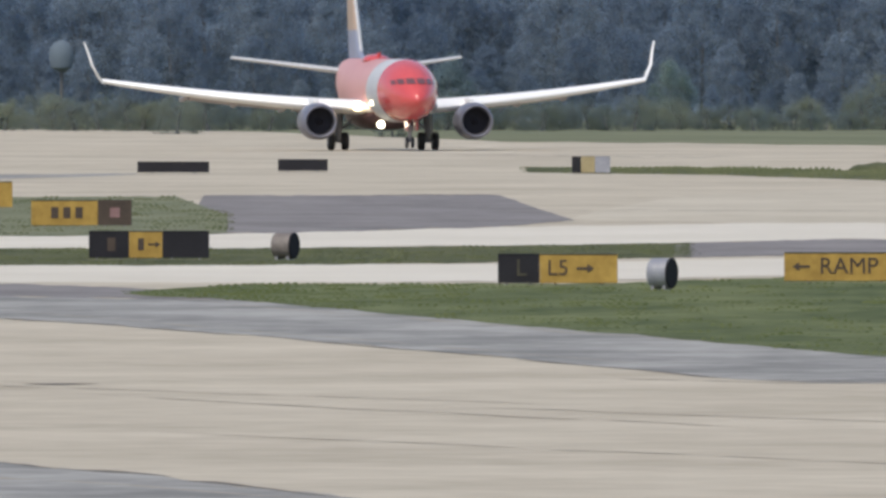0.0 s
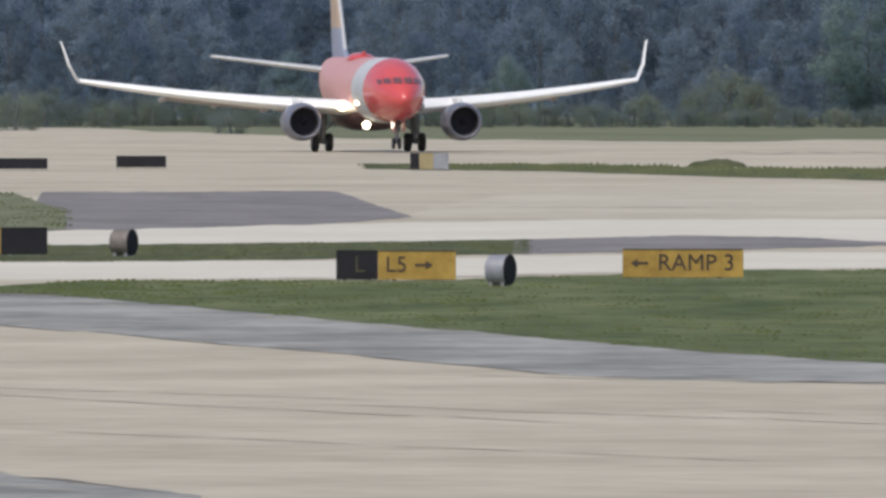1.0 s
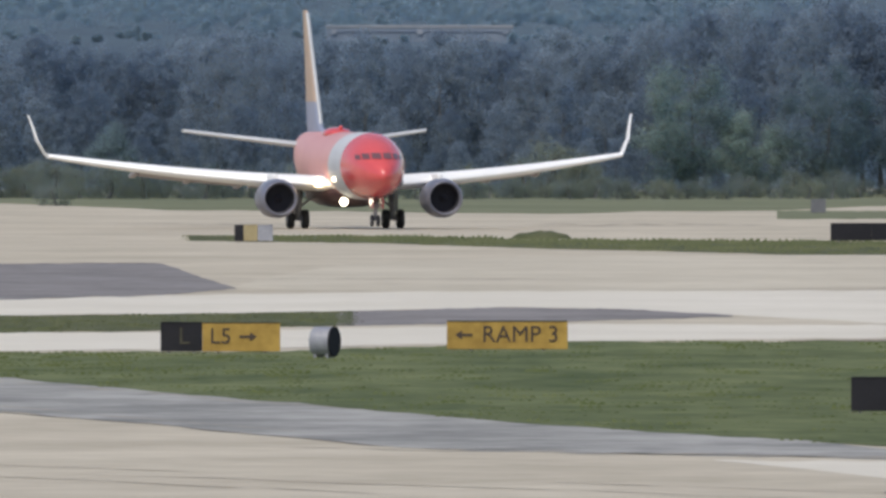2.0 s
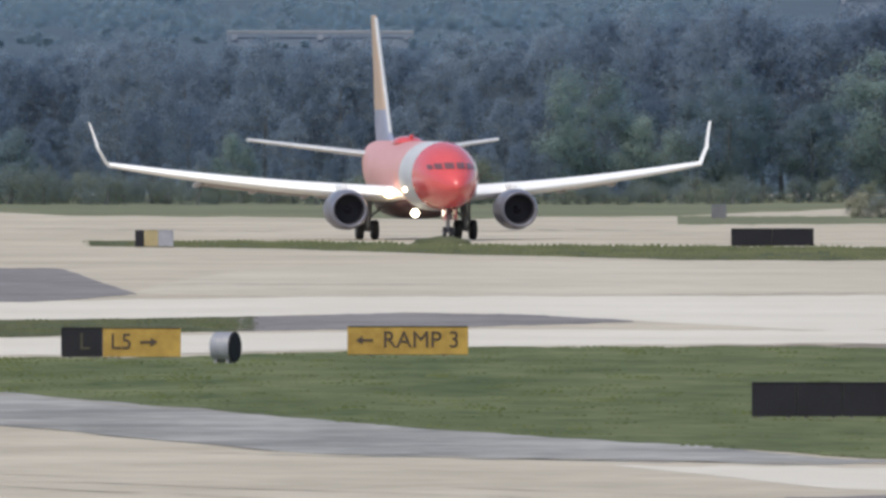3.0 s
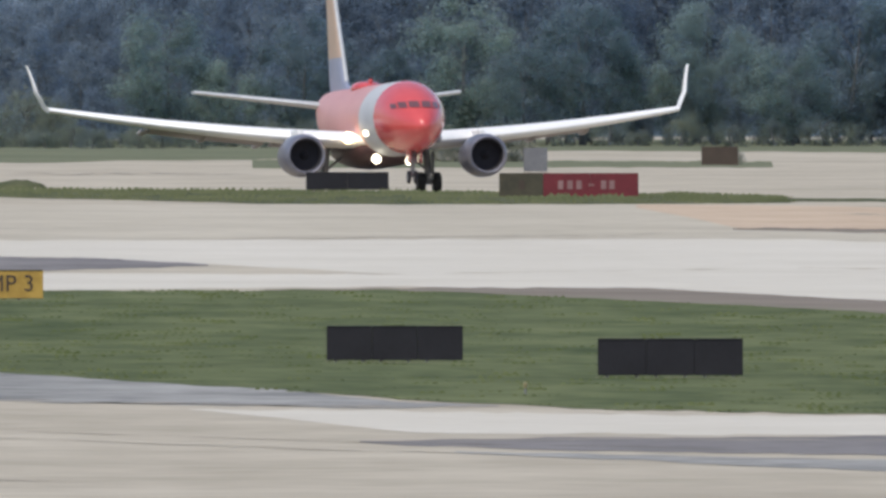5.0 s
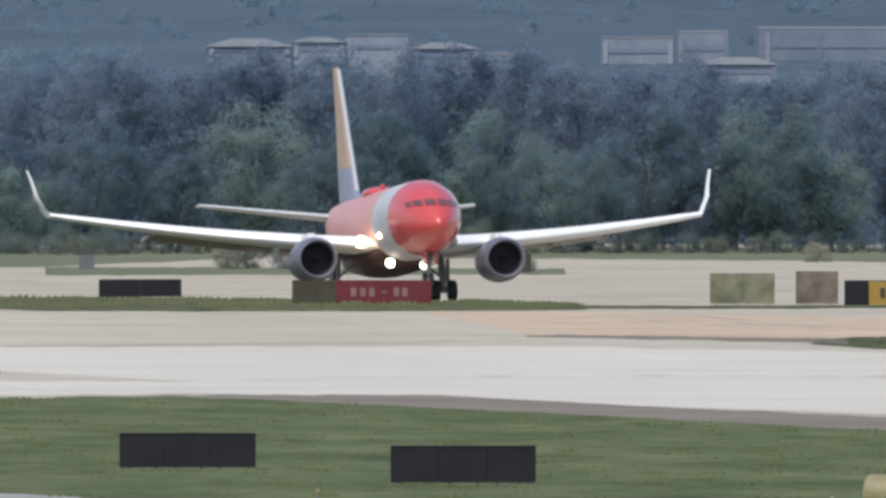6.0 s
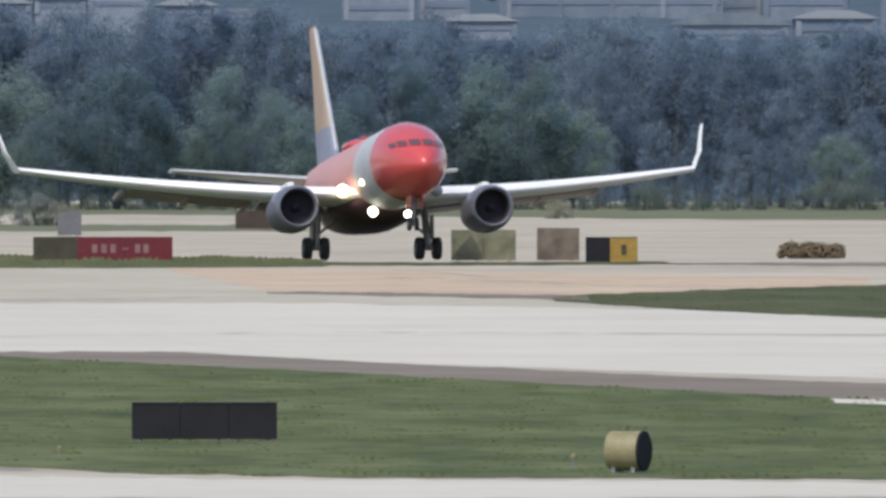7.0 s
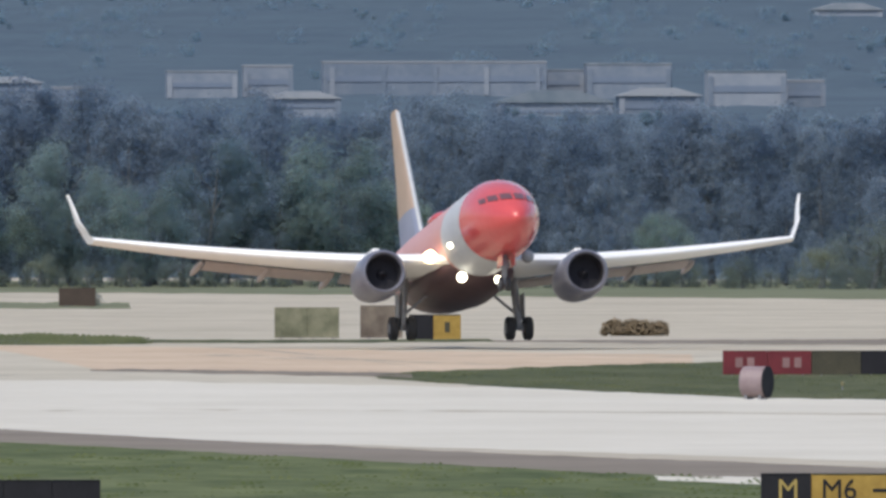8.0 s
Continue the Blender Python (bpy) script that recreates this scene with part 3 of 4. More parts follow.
def hill_woods():
    """The far woods on the slope, in one sheet of many small crowns."""
    rng = np.random.default_rng(77)
    mids, radii = [], []
    for k in range(1000):
        if k < 150:
            y, size = rng.uniform(3180, 3440), rng.uniform(0.4, 0.8)
        elif k < 550:
            y, size = rng.uniform(3400, 4000), rng.uniform(0.8, 1.7)
        else:
            y, size = rng.uniform(4070, 4900), rng.uniform(0.8, 1.9)
        x = y * (rng.uniform(-0.022, 0.0145) if 150 <= k < 550 else rng.uniform(-0.022, 0.052))
        for c in range(5):
            mids.append(np.array((x, y, hill(x, y) + size * rng.uniform(0.0, 1.2))) + rng.normal(0, 0.6, 3) * size * np.array((1, 1, 0.2)))
            radii.append(size * rng.uniform(0.4, 0.8))
    tagged(foliage("hillside_woods", np.array(mids), np.array(radii), 80, 0.2, rng, FARLEAF), "woods on the far hillside, painted haze blue", "woods", kind="stuff")


hillside()
hill_woods()
woods()


def far_buildings():
    """Rows of (x, y, width, foot, eaves, roof, label)."""
    for row in (
        (135.4, 4000, 22.9, 15.0, 18.2, "flat", "long pale flat-roofed warehouse, painted in haze tones"),
        (148.9, 4010, 4.2, 15.0, 17.4, "flat", "low grey link between two warehouses"),
        (155.3, 4000, 8.7, 15.0, 18.0, "flat", "shorter pale flat-roofed warehouse, painted in haze tones"),
        (111, 3980, 7.2, 14.7, 17.2, "flat", "small pale flat-roofed block, painted in haze tones"),
        (118, 3990, 5.0, 14.7, 17.8, "flat", "narrow grey block, painted in haze tones"),
        (106.7, 3500, 6.6, 12.7, 14.1, "hip", "whitish low house behind the treetops"),
        (131, 3550, 10.8, 12.2, 13.8, "hip", "low pale shed with a hipped roof"),
        (141, 3560, 7.5, 12.4, 14.4, "hip", "pale house with a hipped roof on the slope"),
        (159, 3800, 7.7, 13.7, 16.9, "flat", "pale stepped block on the slope"),
        (165, 3810, 4.0, 13.7, 16.0, "flat", "low grey annex on the slope"),
        (200, 4500, 8, 23.7, 25.4, "hip", "pale house high on the slope"),
        (66.4, 3700, 7.8, 15.2, 16.0, "hip", "tan roofed shed behind the wood"),
        (73, 3700, 4.8, 15.0, 16.4, "hip", "pinkish roofed house behind the wood"),
        (78.5, 3700, 5.8, 15.0, 16.9, "flat", "bluish flat-roofed shed behind the wood"),
        (85, 3700, 6.0, 14.4, 15.8, "hip", "white low house behind the wood"),
        (92, 3720, 5.0, 14.2, 15.2, "flat", "small grey shed behind the wood"),
        (12, 3350, 16, 11.7, 12.2, "flat", "long low white-roofed building behind the wood"),
    ):
        building(*row[:5], row[6], row[5])


far_buildings()


# ---- aircraft: x to its right, y towards its nose, z up; the main wheels stand on its origin ----
def ring(d, rx, rz, cz, n=40):
    return [(rx * math.cos(2 * math.pi * i / n), 16.6 - d, cz + rz * math.sin(2 * math.pi * i / n)) for i in range(n)]


HULL = [(0.0, 0.04, 0.04, 2.95), (0.12, 0.28, 0.27, 2.96), (0.35, 0.48, 0.47, 2.98), (0.8, 0.78, 0.77, 3.04), (1.6, 1.15, 1.16, 3.15), (2.6, 1.47, 1.54, 3.28), (4.0, 1.75, 1.82, 3.44), (5.2, 1.86, 1.93, 3.5),
        (6.6, 1.88, 1.95, 3.5), (9.9, 1.88, 1.95, 3.5), (15, 1.88, 1.95, 3.5), (20, 1.88, 1.95, 3.5), (23, 1.78, 1.86, 3.6), (26, 1.45, 1.52, 3.95), (29, 1.0, 1.1, 4.35), (31.5, 0.5, 0.6, 4.65), (32.2, 0.2, 0.25, 4.7)]


def airfoil(x, y_lead, z, chord, thick, upright=0.0):
    """A closed wing section: rows of points round it. upright turns its thickness from z towards x."""
    shape = [(0, 0), (0.015, 0.28), (0.06, 0.52), (0.16, 0.82), (0.32, 1.0), (0.55, 0.8), (0.8, 0.4), (1, 0.05), (1, -0.03), (0.8, -0.22), (0.55, -0.5), (0.32, -0.68), (0.16, -0.6), (0.06, -0.4), (0.015, -0.22)]
    c, s = math.cos(upright), math.sin(upright)
    return [(x - s * b * thick, y_lead - a * chord, z + c * b * thick) for a, b in shape]


def wing(side):
    rings = []
    for k in range(15):
        t = k / 14
        x = 1.2 + t * 15.6
        lead = 5.7 - (x - 1.2) * 0.52 - (0.0 if x > 5 else -0.25 * (5 - x))
        chord = 7.6 - 0.83 * (x - 1.2) if x < 5.6 else 3.95 - (x - 5.6) * 0.208
        z = 2.35 + 0.10 * (x - 1.2) + 0.0035 * (x - 1.2) ** 2
        rings.append(airfoil(side * x, lead, z, chord, 0.5 * (1 - t) ** 0.8 * 0.8 + 0.17))
    return loft(rings)


def winglet(side):
    rings = []
    for k in range(8):
        t = k / 7
        a = radians(75) * smoothstep(0, 0.45, t)
        x = 16.8 + 0.40 * min(1, t * 2.4) + 0.36 * t * t
        z = 4.76 + 2.45 * (0.9 * t + 0.1 * t * t) * smoothstep(-0.25, 0.3, t)
        rings.append(airfoil(side * x, -2.45 - 2.1 * t, z, 1.62 - 0.95 * t, 0.11 - 0.05 * t, -side * a))
    return loft(rings)


def aircraft():
    root = empty("airliner", pose(0, 0, 0), "red-nosed twin-jet airliner with a pale band, rolling on the runway", "airplane")
    part("nose_section", loft([ring(*s) for s in HULL[:8]]), RED, root, "glossy red nose of the fuselage", True)
    part("forward_fuselage", loft([ring(*s) for s in HULL[7:10]]), WHITE, root, "white band behind the red nose", True)
    part("rear_fuselage", loft([ring(*s) for s in HULL[9:]]), HAZEDRED, root, "red rear fuselage, paled by painted haze", True)
    # belly fairing between the wings
    part("belly_fairing", loft([[(w * math.cos(a * math.pi / 10), y, 2.0 + h * math.sin(a * math.pi / 10)) for a in range(20)]
                                for y, w, h in ((7.2, 0.5, 0.3), (6.0, 1.7, 0.75), (4, 2.1, 0.92), (-1, 2.1, 0.95), (-4, 1.6, 0.7), (-5.5, 0.4, 0.2))]), BELLY, root, "dark belly fairing", True)
    # windscreen panes, on the slope of the nose
    def skin(x, z):
        """How far behind the nose's tip a line from ahead meets the hull."""
        d = 0.0
        while d < 6:
            for a, b in zip(HULL, HULL[1:]):
                if a[0] <= d <= b[0]:
                    t = (d - a[0]) / (b[0] - a[0])
                    rx, rz, cz = (a[i] + t * (b[i] - a[i]) for i in (1, 2, 3))
                    break
            if (x / rx) ** 2 + ((z - cz) / rz) ** 2 <= 1:
                break
            d += 0.01
        return d

    for x0, x1, low, high in ((0.06, 0.58, 3.92, 4.26), (0.68, 1.05, 3.90, 4.22), (1.13, 1.35, 3.88, 4.14)):
        for side in (-1, 1):
            bm = bmesh.new()
            grid = [[(side * (x0 + (x1 - x0) * i / 4), low + (high - low) * j / 4) for i in range(5)] for j in range(5)]
            front = [[bm.verts.new((x, 16.6 - skin(abs(x), z) + 0.05, z + 0.02)) for x, z in row] for row in grid]
            back = [[bm.verts.new((v.co.x, v.co.y - 0.2, v.co.z - 0.03)) for v in row] for row in front]
            for rows, flip in ((front, 1), (back, -1)):
                for r0, r1 in zip(rows, rows[1:]):
                    for i in range(4):
                        bm.faces.new((r0[i], r0[i + 1], r1[i + 1], r1[i])[::flip])
            rim = [front[0][i] for i in range(5)] + [front[j][4] for j in range(1, 5)] + [front[4][i] for i in (3, 2, 1, 0)] + [front[j][0] for j in (3, 2, 1)]
            rear = [back[0][i] for i in range(5)] + [back[j][4] for j in range(1, 5)] + [back[4][i] for i in (3, 2, 1, 0)] + [back[j][0] for j in (3, 2, 1)]
            for i in range(len(rim)):
                k = (i + 1) % len(rim)
                bm.faces.new((rim[i], rear[i], rear[k], rim[k]))
            bmesh.ops.recalc_face_normals(bm, faces=bm.faces[:])
            part("windscreen_pane", bm, GLASS, root, "dark cockpit window, lightened for haze")
    for side in (-1, 1):
        w = part("wing", wing(side), SILVER, root, "pale grey swept wing", True)
        part("winglet", winglet(side), SILVER, w, "upswept blended winglet", True)
        for x, y in ((5.9, -1.6), (8.8, -1.9), (11.8, -2.9)):
            z = 2.35 + 0.10 * (x - 1.2) + 0.0035 * (x - 1.2) ** 2 - 0.28
            part("flap_fairing", loft([[(side * x + r * math.cos(a * math.pi / 6), y + 1.3 - d, z - 0.05 * d + 1.2 * r * math.sin(a * math.pi / 6)) for a in range(12)]
                                       for d, r in ((0, 0.03), (0.5, 0.12), (1.4, 0.15), (2.6, 0.11), (3.2, 0.03))]), FAIRING, w, "dull reddish flap track fairing", True)
        # flaps, a little way out
        for x0, x1 in ((2.1, 5.4), (5.8, 11.6)):
            rings = []
            for k in range(5):
                x = x0 + (x1 - x0) * k / 4
                lead = 5.7 - (x - 1.2) * 0.52 - (0.0 if x > 5 else -0.25 * (5 - x))
                chord = 7.6 - 0.83 * (x - 1.2) if x < 5.6 else 3.95 - (x - 5.6) * 0.208
                z = 2.25 + 0.10 * (x - 1.2) + 0.0035 * (x - 1.2) ** 2
                rings.append([(side * x, lead - chord + 0.75 - a, z - 0.1 - 0.12 * a + b) for a, b in ((0, 0), (0.1, 0.07), (0.5, 0.09), (1.5, 0.0), (1.5, -0.03), (0.5, -0.07), (0.1, -0.06))])
            part("flap", loft(rings), FAIRING, w, "dull grey-brown wing flap", True)
        # engine
        ex, ez = side * 4.83, 1.62
        n = part("engine", spin([(8.9, 0.86), (8.97, 0.92), (8.95, 0.98), (8.7, 1.07), (8.0, 1.14), (6.8, 1.13), (5.4, 0.98), (4.6, 0.84), (4.5, 0.78), (4.9, 0.74), (8.0, 0.80), (8.9, 0.86)], ex, ez), NACELLE, root, "grey engine nacelle", True)
        n.location.y = -1.1
        part("intake_lip", spin([(8.86, 0.84), (8.98, 0.88), (9.03, 0.94), (8.98, 1.0), (8.74, 1.075), (8.74, 1.05), (8.86, 0.84)], ex, ez), LIP, n, "bare metal intake lip", True)
        part("intake_duct", spin([(8.9, 0.855), (8.6, 0.80), (8.0, 0.785)], ex, ez), FAN, n, "intake duct painted dark for the shade inside", True)
        part("fan", spin([(8.1, 0.02), (8.05, 0.80), (8.0, 0.80), (8.0, 0.02)], ex, ez), FAN, n, "fan disc painted dark for the shade inside")
        part("spinner", spin([(8.5, 0.02), (8.35, 0.12), (8.1, 0.24), (8.0, 0.25)], ex, ez), FAN, n, "", True)
        part("exhaust_cone", spin([(4.8, 0.55), (4.0, 0.5), (3.3, 0.2), (3.1, 0.03)], ex, ez), STEEL, n, "", True)
        part("pylon", box(0.35, 4.2, 0.7, ex, 4.9, ez + 1.05, 0.08), SILVER, n)
        # tailplane
        part("tailplane", loft([airfoil(side * (0.6 + t * 6.57), -10.0 - 4.4 * t, 4.6 + 0.88 * t, 3.9 - 2.5 * t, 0.24 - 0.12 * t) for t in (0, 0.25, 0.5, 0.75, 1)]), EDGE, root, "pale grey tailplane", True)
        # main gear
        g = part("main_gear", rod((side * 2.80, 1.1, 0.5), (side * 2.6, 1.0, 3.1), 0.19), STEEL, root, "grey main landing gear leg")
        part("side_brace", rod((side * 2.74, 1.1, 1.2), (side * 1.5, 1.2, 2.2), 0.07), STEEL, g)
        part("gear_door", box(0.06, 0.9, 1.2, side * 3.0, 1.1, 1.6, 0.02), STEEL, g)
        part("axle_beam", box(0.86, 0.2, 0.2, side * 2.80, 1.1, 0.56, 0.05), STEEL, g)
        part("torque_link", box(0.2, 0.12, 0.6, side * 2.78, 1.36, 1.0, 0.04), STEEL, g)
        for o in (-0.43, 0.43):
            x = side * 2.80 + o
            wheel = part("wheel", turned(0.42, 0.56, x, 1.1, 0.56), RUBBER, g, "black tyre", True)
            part("rim", turned(0.44, 0.26, x, 1.1, 0.56), STEEL, wheel, "grey wheel rim", True)
        # fixed lamp in the wing root
        part("landing_light", spin([(6.2, 0.3), (6.4, 0.29), (6.5, 0.24), (6.56, 0.02)], side * 2.33, 2.55, 20), WARMLAMP if side > 0 else STEEL, root, "bright landing light in the wing root" if side > 0 else "unlit lamp glass")
    for x, y, z, r, m in ((1.03, 7.35, 1.42, 0.24, LAMP), (-0.70, 7.35, 1.30, 0.19, LAMP), (1.78, 8.6, 2.74, 0.14, LAMP)):
        part("belly_light", spin([(y, r), (y + 0.1, r * 0.9), (y + 0.15, 0.02)], x, z, 20), m, root, "bright lit lamp glass")
    # fin: lower part pale blue, upper part orange, bright leading edge
    fin = [(5.1, -6.4, 7.0), (5.9, -8.2, 5.6), (7.2, -9.25, 4.9), (9.2, -10.9, 3.6), (12.4, -13.5, 1.9), (12.55, -13.8, 1.5)]

    def upright(z, lead, chord, thick):
        return [(b * thick, lead - a * chord, z) for a, b in ((0, 0), (0.03, 0.5), (0.15, 0.9), (0.35, 1), (0.7, 0.6), (1, 0.06), (1, -0.06), (0.7, -0.6), (0.35, -1), (0.15, -0.9), (0.03, -0.5))]

    f = part("fin", loft([upright(z, l, c, 0.26 - 0.024 * (z - 5)) for z, l, c in fin[:3]]), BLUE, root, "pale blue lower fin", True)
    part("upper_fin", loft([upright(z, l, c, 0.26 - 0.024 * (z - 5)) for z, l, c in fin[2:]]), ORANGE, f, "orange upper fin", True)
    part("fin_edge", loft([[(b, lead + 0.12 - a, z) for a, b in ((0, 0), (0.12, 0.09), (0.18, 0.11), (0.18, -0.11), (0.12, -0.09))] for z, lead in ((5.9, -8.2), (7.2, -9.25), (9.2, -10.9), (12.4, -13.5))]), EDGE, f, "pale leading edge of the fin", True)
    part("radome", loft([[(0.15 + w * math.cos(a * math.pi / 8), y, 5.36 + h * math.sin(a * math.pi / 8)) for a in range(16)]
                         for y, w, h in ((0.6, 0.08, 0.04), (0.2, 0.5, 0.22), (-0.4, 0.78, 0.36), (-1.6, 0.8, 0.38), (-2.6, 0.6, 0.26), (-3.4, 0.1, 0.05))]), RED, root, "low red fairing on the fuselage roof", True)
    part("beacon", spin([(0.2, 0.03), (0.1, 0.12), (-0.1, 0.12), (-0.2, 0.03)], 0.1, 5.7, 12), RED, root, "red beacon on the roof", True)
    # nose gear
    g = part("nose_gear", rod((0, 12.6, 0.35), (0, 12.9, 1.8), 0.12), STEEL, root, "grey nose landing gear leg")
    for o in (-0.18, 0.18):
        wheel = part("wheel", turned(0.18, 0.34, o, 12.6, 0.34), RUBBER, g, "small black tyre", True)
        part("rim", turned(0.21, 0.16, o, 12.6, 0.34), STEEL, wheel, "grey wheel rim", True)
    for s in (-1, 1):
        part("nose_gear_door", box(0.04, 1.3, 0.62, s * 0.3, 13.2, 1.36, 0.015), RED, g)
    part("steering_collar", box(0.4, 0.3, 0.34, 0, 12.85, 1.22, 0.05), STEEL, g, "", True)
    part("torque_link", box(0.16, 0.1, 0.42, 0, 12.52, 0.75, 0.03), STEEL, g)
    return root


def turned(width, r, x, y, z, n=28):
    """A tyre or rim: a body turned about an axis along x."""
    w = width / 2
    prof = [(-w * 0.8, r * 0.5), (-w, r * 0.7), (-w * 0.92, r * 0.88), (-w * 0.6, r * 0.98), (0, r), (w * 0.6, r * 0.98), (w * 0.92, r * 0.88), (w, r * 0.7), (w * 0.8, r * 0.5)]
    return loft([[(x + a, y + b * math.cos(2 * math.pi * i / n), z + b * math.sin(2 * math.pi * i / n)) for i in range(n)] for a, b in prof])


plane = aircraft()


# ---- signs and markers ----
def glyph(text, size):
    """A mesh of some letters in the built-in font, and how far it reaches to the right."""
    cu = bpy.data.curves.new("legend", "FONT")
    cu.body, cu.size, cu.extrude, cu.align_y = text, size, 0.012, "CENTER"
    tmp = bpy.data.objects.new("legend_curve", cu)
    scene.collection.objects.link(tmp)
    me = bpy.data.meshes.new_from_object(tmp.evaluated_get(bpy.context.evaluated_depsgraph_get()))
    bpy.data.objects.remove(tmp)
    return me, max((v.co.x for v in me.vertices), default=0)


def lettering(body, size, x, y, z, material, parent):
    """Raised letters, one part each."""
    total = glyph(body, size)[1]
    for i, letter in enumerate(body):
        if letter == " ":
            continue
        me, own = glyph(letter, size)
        me.materials.clear()
        me.materials.append(material)
        ob = new("letter", me)
        ob.parent = parent
        ob.matrix_basis = pose(x - total / 2 + glyph(body[:i + 1], size)[1] - own, y, z, 90, 0, 0)


def arrow(x, z, y, w, way, material, parent):
    bm = bmesh.new()
    pts = [(-0.5, -0.07), (0.1, -0.07), (0.1, -0.26), (0.5, 0), (0.1, 0.26), (0.1, 0.07), (-0.5, 0.07)]
    a = [bm.verts.new((x + way * px * w, y, z + pz * w)) for px, pz in pts]
    b = [bm.verts.new((x + way * px * w, y + 0.02, z + pz * w)) for px, pz in pts]
    bm.faces.new(a)
    bm.faces.new(b[::-1])
    for i in range(len(pts)):
        bm.faces.new((a[i], b[i], b[(i + 1) % 7], a[(i + 1) % 7]))
    bmesh.ops.recalc_face_normals(bm, faces=bm.faces[:])
    return part("arrow", bm, material, parent)


def sign(x0, y, panels, height, label, legends=(), z=None, legs=0.07, name="taxiway_sign", turn=0.0):
    """A lit guidance sign: panels rows of (width, material), legends rows of (kind, text, offset, size, material)."""
    total = sum(w for w, _ in panels)
    root = empty(name, pose(x0 + total / 2, y, lie(y) if z is None else z, 0, 0, turn), label, "sign")
    depth, x = 0.3, -total / 2
    faces = []
    for w, m in panels:
        faces.append((x + w, part("panel", box(w - 0.006, depth, height - legs, x + w / 2, 0, legs + (height - legs) / 2, 0.025), m, root)))
        part("frame_rail", box(w - 0.04, depth + 0.03, 0.045, x + w / 2, 0, height - 0.02, 0.01), m if m is not YELLOW else OLIVE, root)
        for s in (0.2, 0.8):
            part("leg", rod((x + w * s, 0, -0.05), (x + w * s, 0, legs + 0.02), 0.04, 8), STEEL, root)
        x += w
    part("footing", box(total + 0.1, 0.5, 0.03, 0, 0.05, 0.0, 0.01), DIRT, root)
    mid = legs + (height - legs) / 2
    for kind, text, off, size, m in legends:
        face = next(p for end, p in faces if off < end)
        if kind == "text":
            lettering(text, size, off, -depth / 2 - 0.012, mid, m, face)
        elif kind == "bar":
            part("bar", box(text, 0.02, size, off, -depth / 2 - 0.01, mid), m, face)
        else:
            arrow(off, mid, -depth / 2 - 0.02, size, text, m, face)
    return root


def drum(x, y, r, length, turn, material, label):
    """A squat marker can that lies on short feet, its dark end turned aside."""
    root = empty("marker_can", pose(x, y, lie(y), 0, 0, turn), label, "marker", "marker cans")
    prof = [(-length / 2, r * 0.92), (-length / 2 + 0.04, r), (length / 2 - 0.04, r), (length / 2, r * 0.95)]
    part("can", loft([[(a, b * math.cos(2 * math.pi * i / 28), r + 0.06 + b * math.sin(2 * math.pi * i / 28)) for i in range(28)] for a, b in prof]), material, root, "", True)
    part("end_cap", loft([[(a, b * math.cos(2 * math.pi * i / 28), r + 0.06 + b * math.sin(2 * math.pi * i / 28)) for i in range(28)] for a, b in ((length / 2 - 0.02, r * 1.03), (length / 2 + 0.03, r * 1.03), (length / 2 + 0.05, r * 0.96))]), BLACK, root, "dark end of the can")
    for s in (-0.3, 0.3):
        part("foot", box(0.12, r * 1.2, 0.3, s * length, 0, 0.12, 0.02), STEEL, root)


T = "text"
sign(-4.08, 1336, [(1.43, BLACK), (2.67, YELLOW)], 1.08, "black and yellow taxiway sign with letters and an arrow",
     [(T, "L", -1.25, 0.82, OLIVE), (T, "L5", -0.02, 0.76, BROWN), ("arrow", 1, 0.95, 0.6, BROWN)])
sign(5.76, 1346, [(4.17, YELLOW)], 1.06, "yellow ramp direction sign with black letters", [("arrow", -1, -1.5, 0.6, BROWN), (T, "RAMP 3", 0.42, 0.8, BROWN)])
sign(-19.71, 1457, [(1.5, BLACK), (1.25, YELLOW), (1.74, BLACK)], 1.08, "black taxiway sign with a yellow middle panel", [("bar", 0.3, -1.4, 0.5, BROWN), ("bar", 0.22, -0.3, 0.45, BROWN), ("arrow", 1, 0.2, 0.45, BROWN)])
sign(-24.16, 1610, [(2.75, YELLOW), (1.4, BROWN)], 1.12, "weathered yellow and brown taxiway sign", [("bar", 0.3, -1.1, 0.46, BROWN), ("bar", 0.3, -0.6, 0.46, BROWN), ("bar", 0.3, -0.1, 0.46, BROWN), ("bar", 0.4, 1.38, 0.4, PALE)])
sign(-29.9, 1705, [(3.5, YELLOW)], 1.2, "yellow taxiway sign beside the grass island", [("bar", 0.3, 0.2, 0.46, BROWN)])
sign(-25.85, 2104, [(3.87, BLACK)], 0.66, "low dark sign seen from behind", name="low_sign", legs=0.08)
sign(-18.46, 2126, [(2.71, BLACK)], 0.7, "short low dark sign seen from behind", name="low_sign", legs=0.08)
sign(-2.44, 2104, [(0.5, BLACK), (0.75, PALEYELLOW), (0.82, CAN)], 0.94, "small sign with black, yellow and grey panels")
sign(16.33, 1116, [(1.3, BLACK), (1.3, BLACK), (1.3, BLACK)], 1.05, "black back of a taxiway sign in the grass")
sign(23.11, 1071, [(1.33, BLACK), (1.33, BLACK), (1.33, BLACK)], 1.08, "black back of a long taxiway sign in the grass")
sign(27.72, 1965, [(2.08, BLACK), (2.08, BLACK)], 0.95, "black back of a sign on the grassy berm", z=0.72)
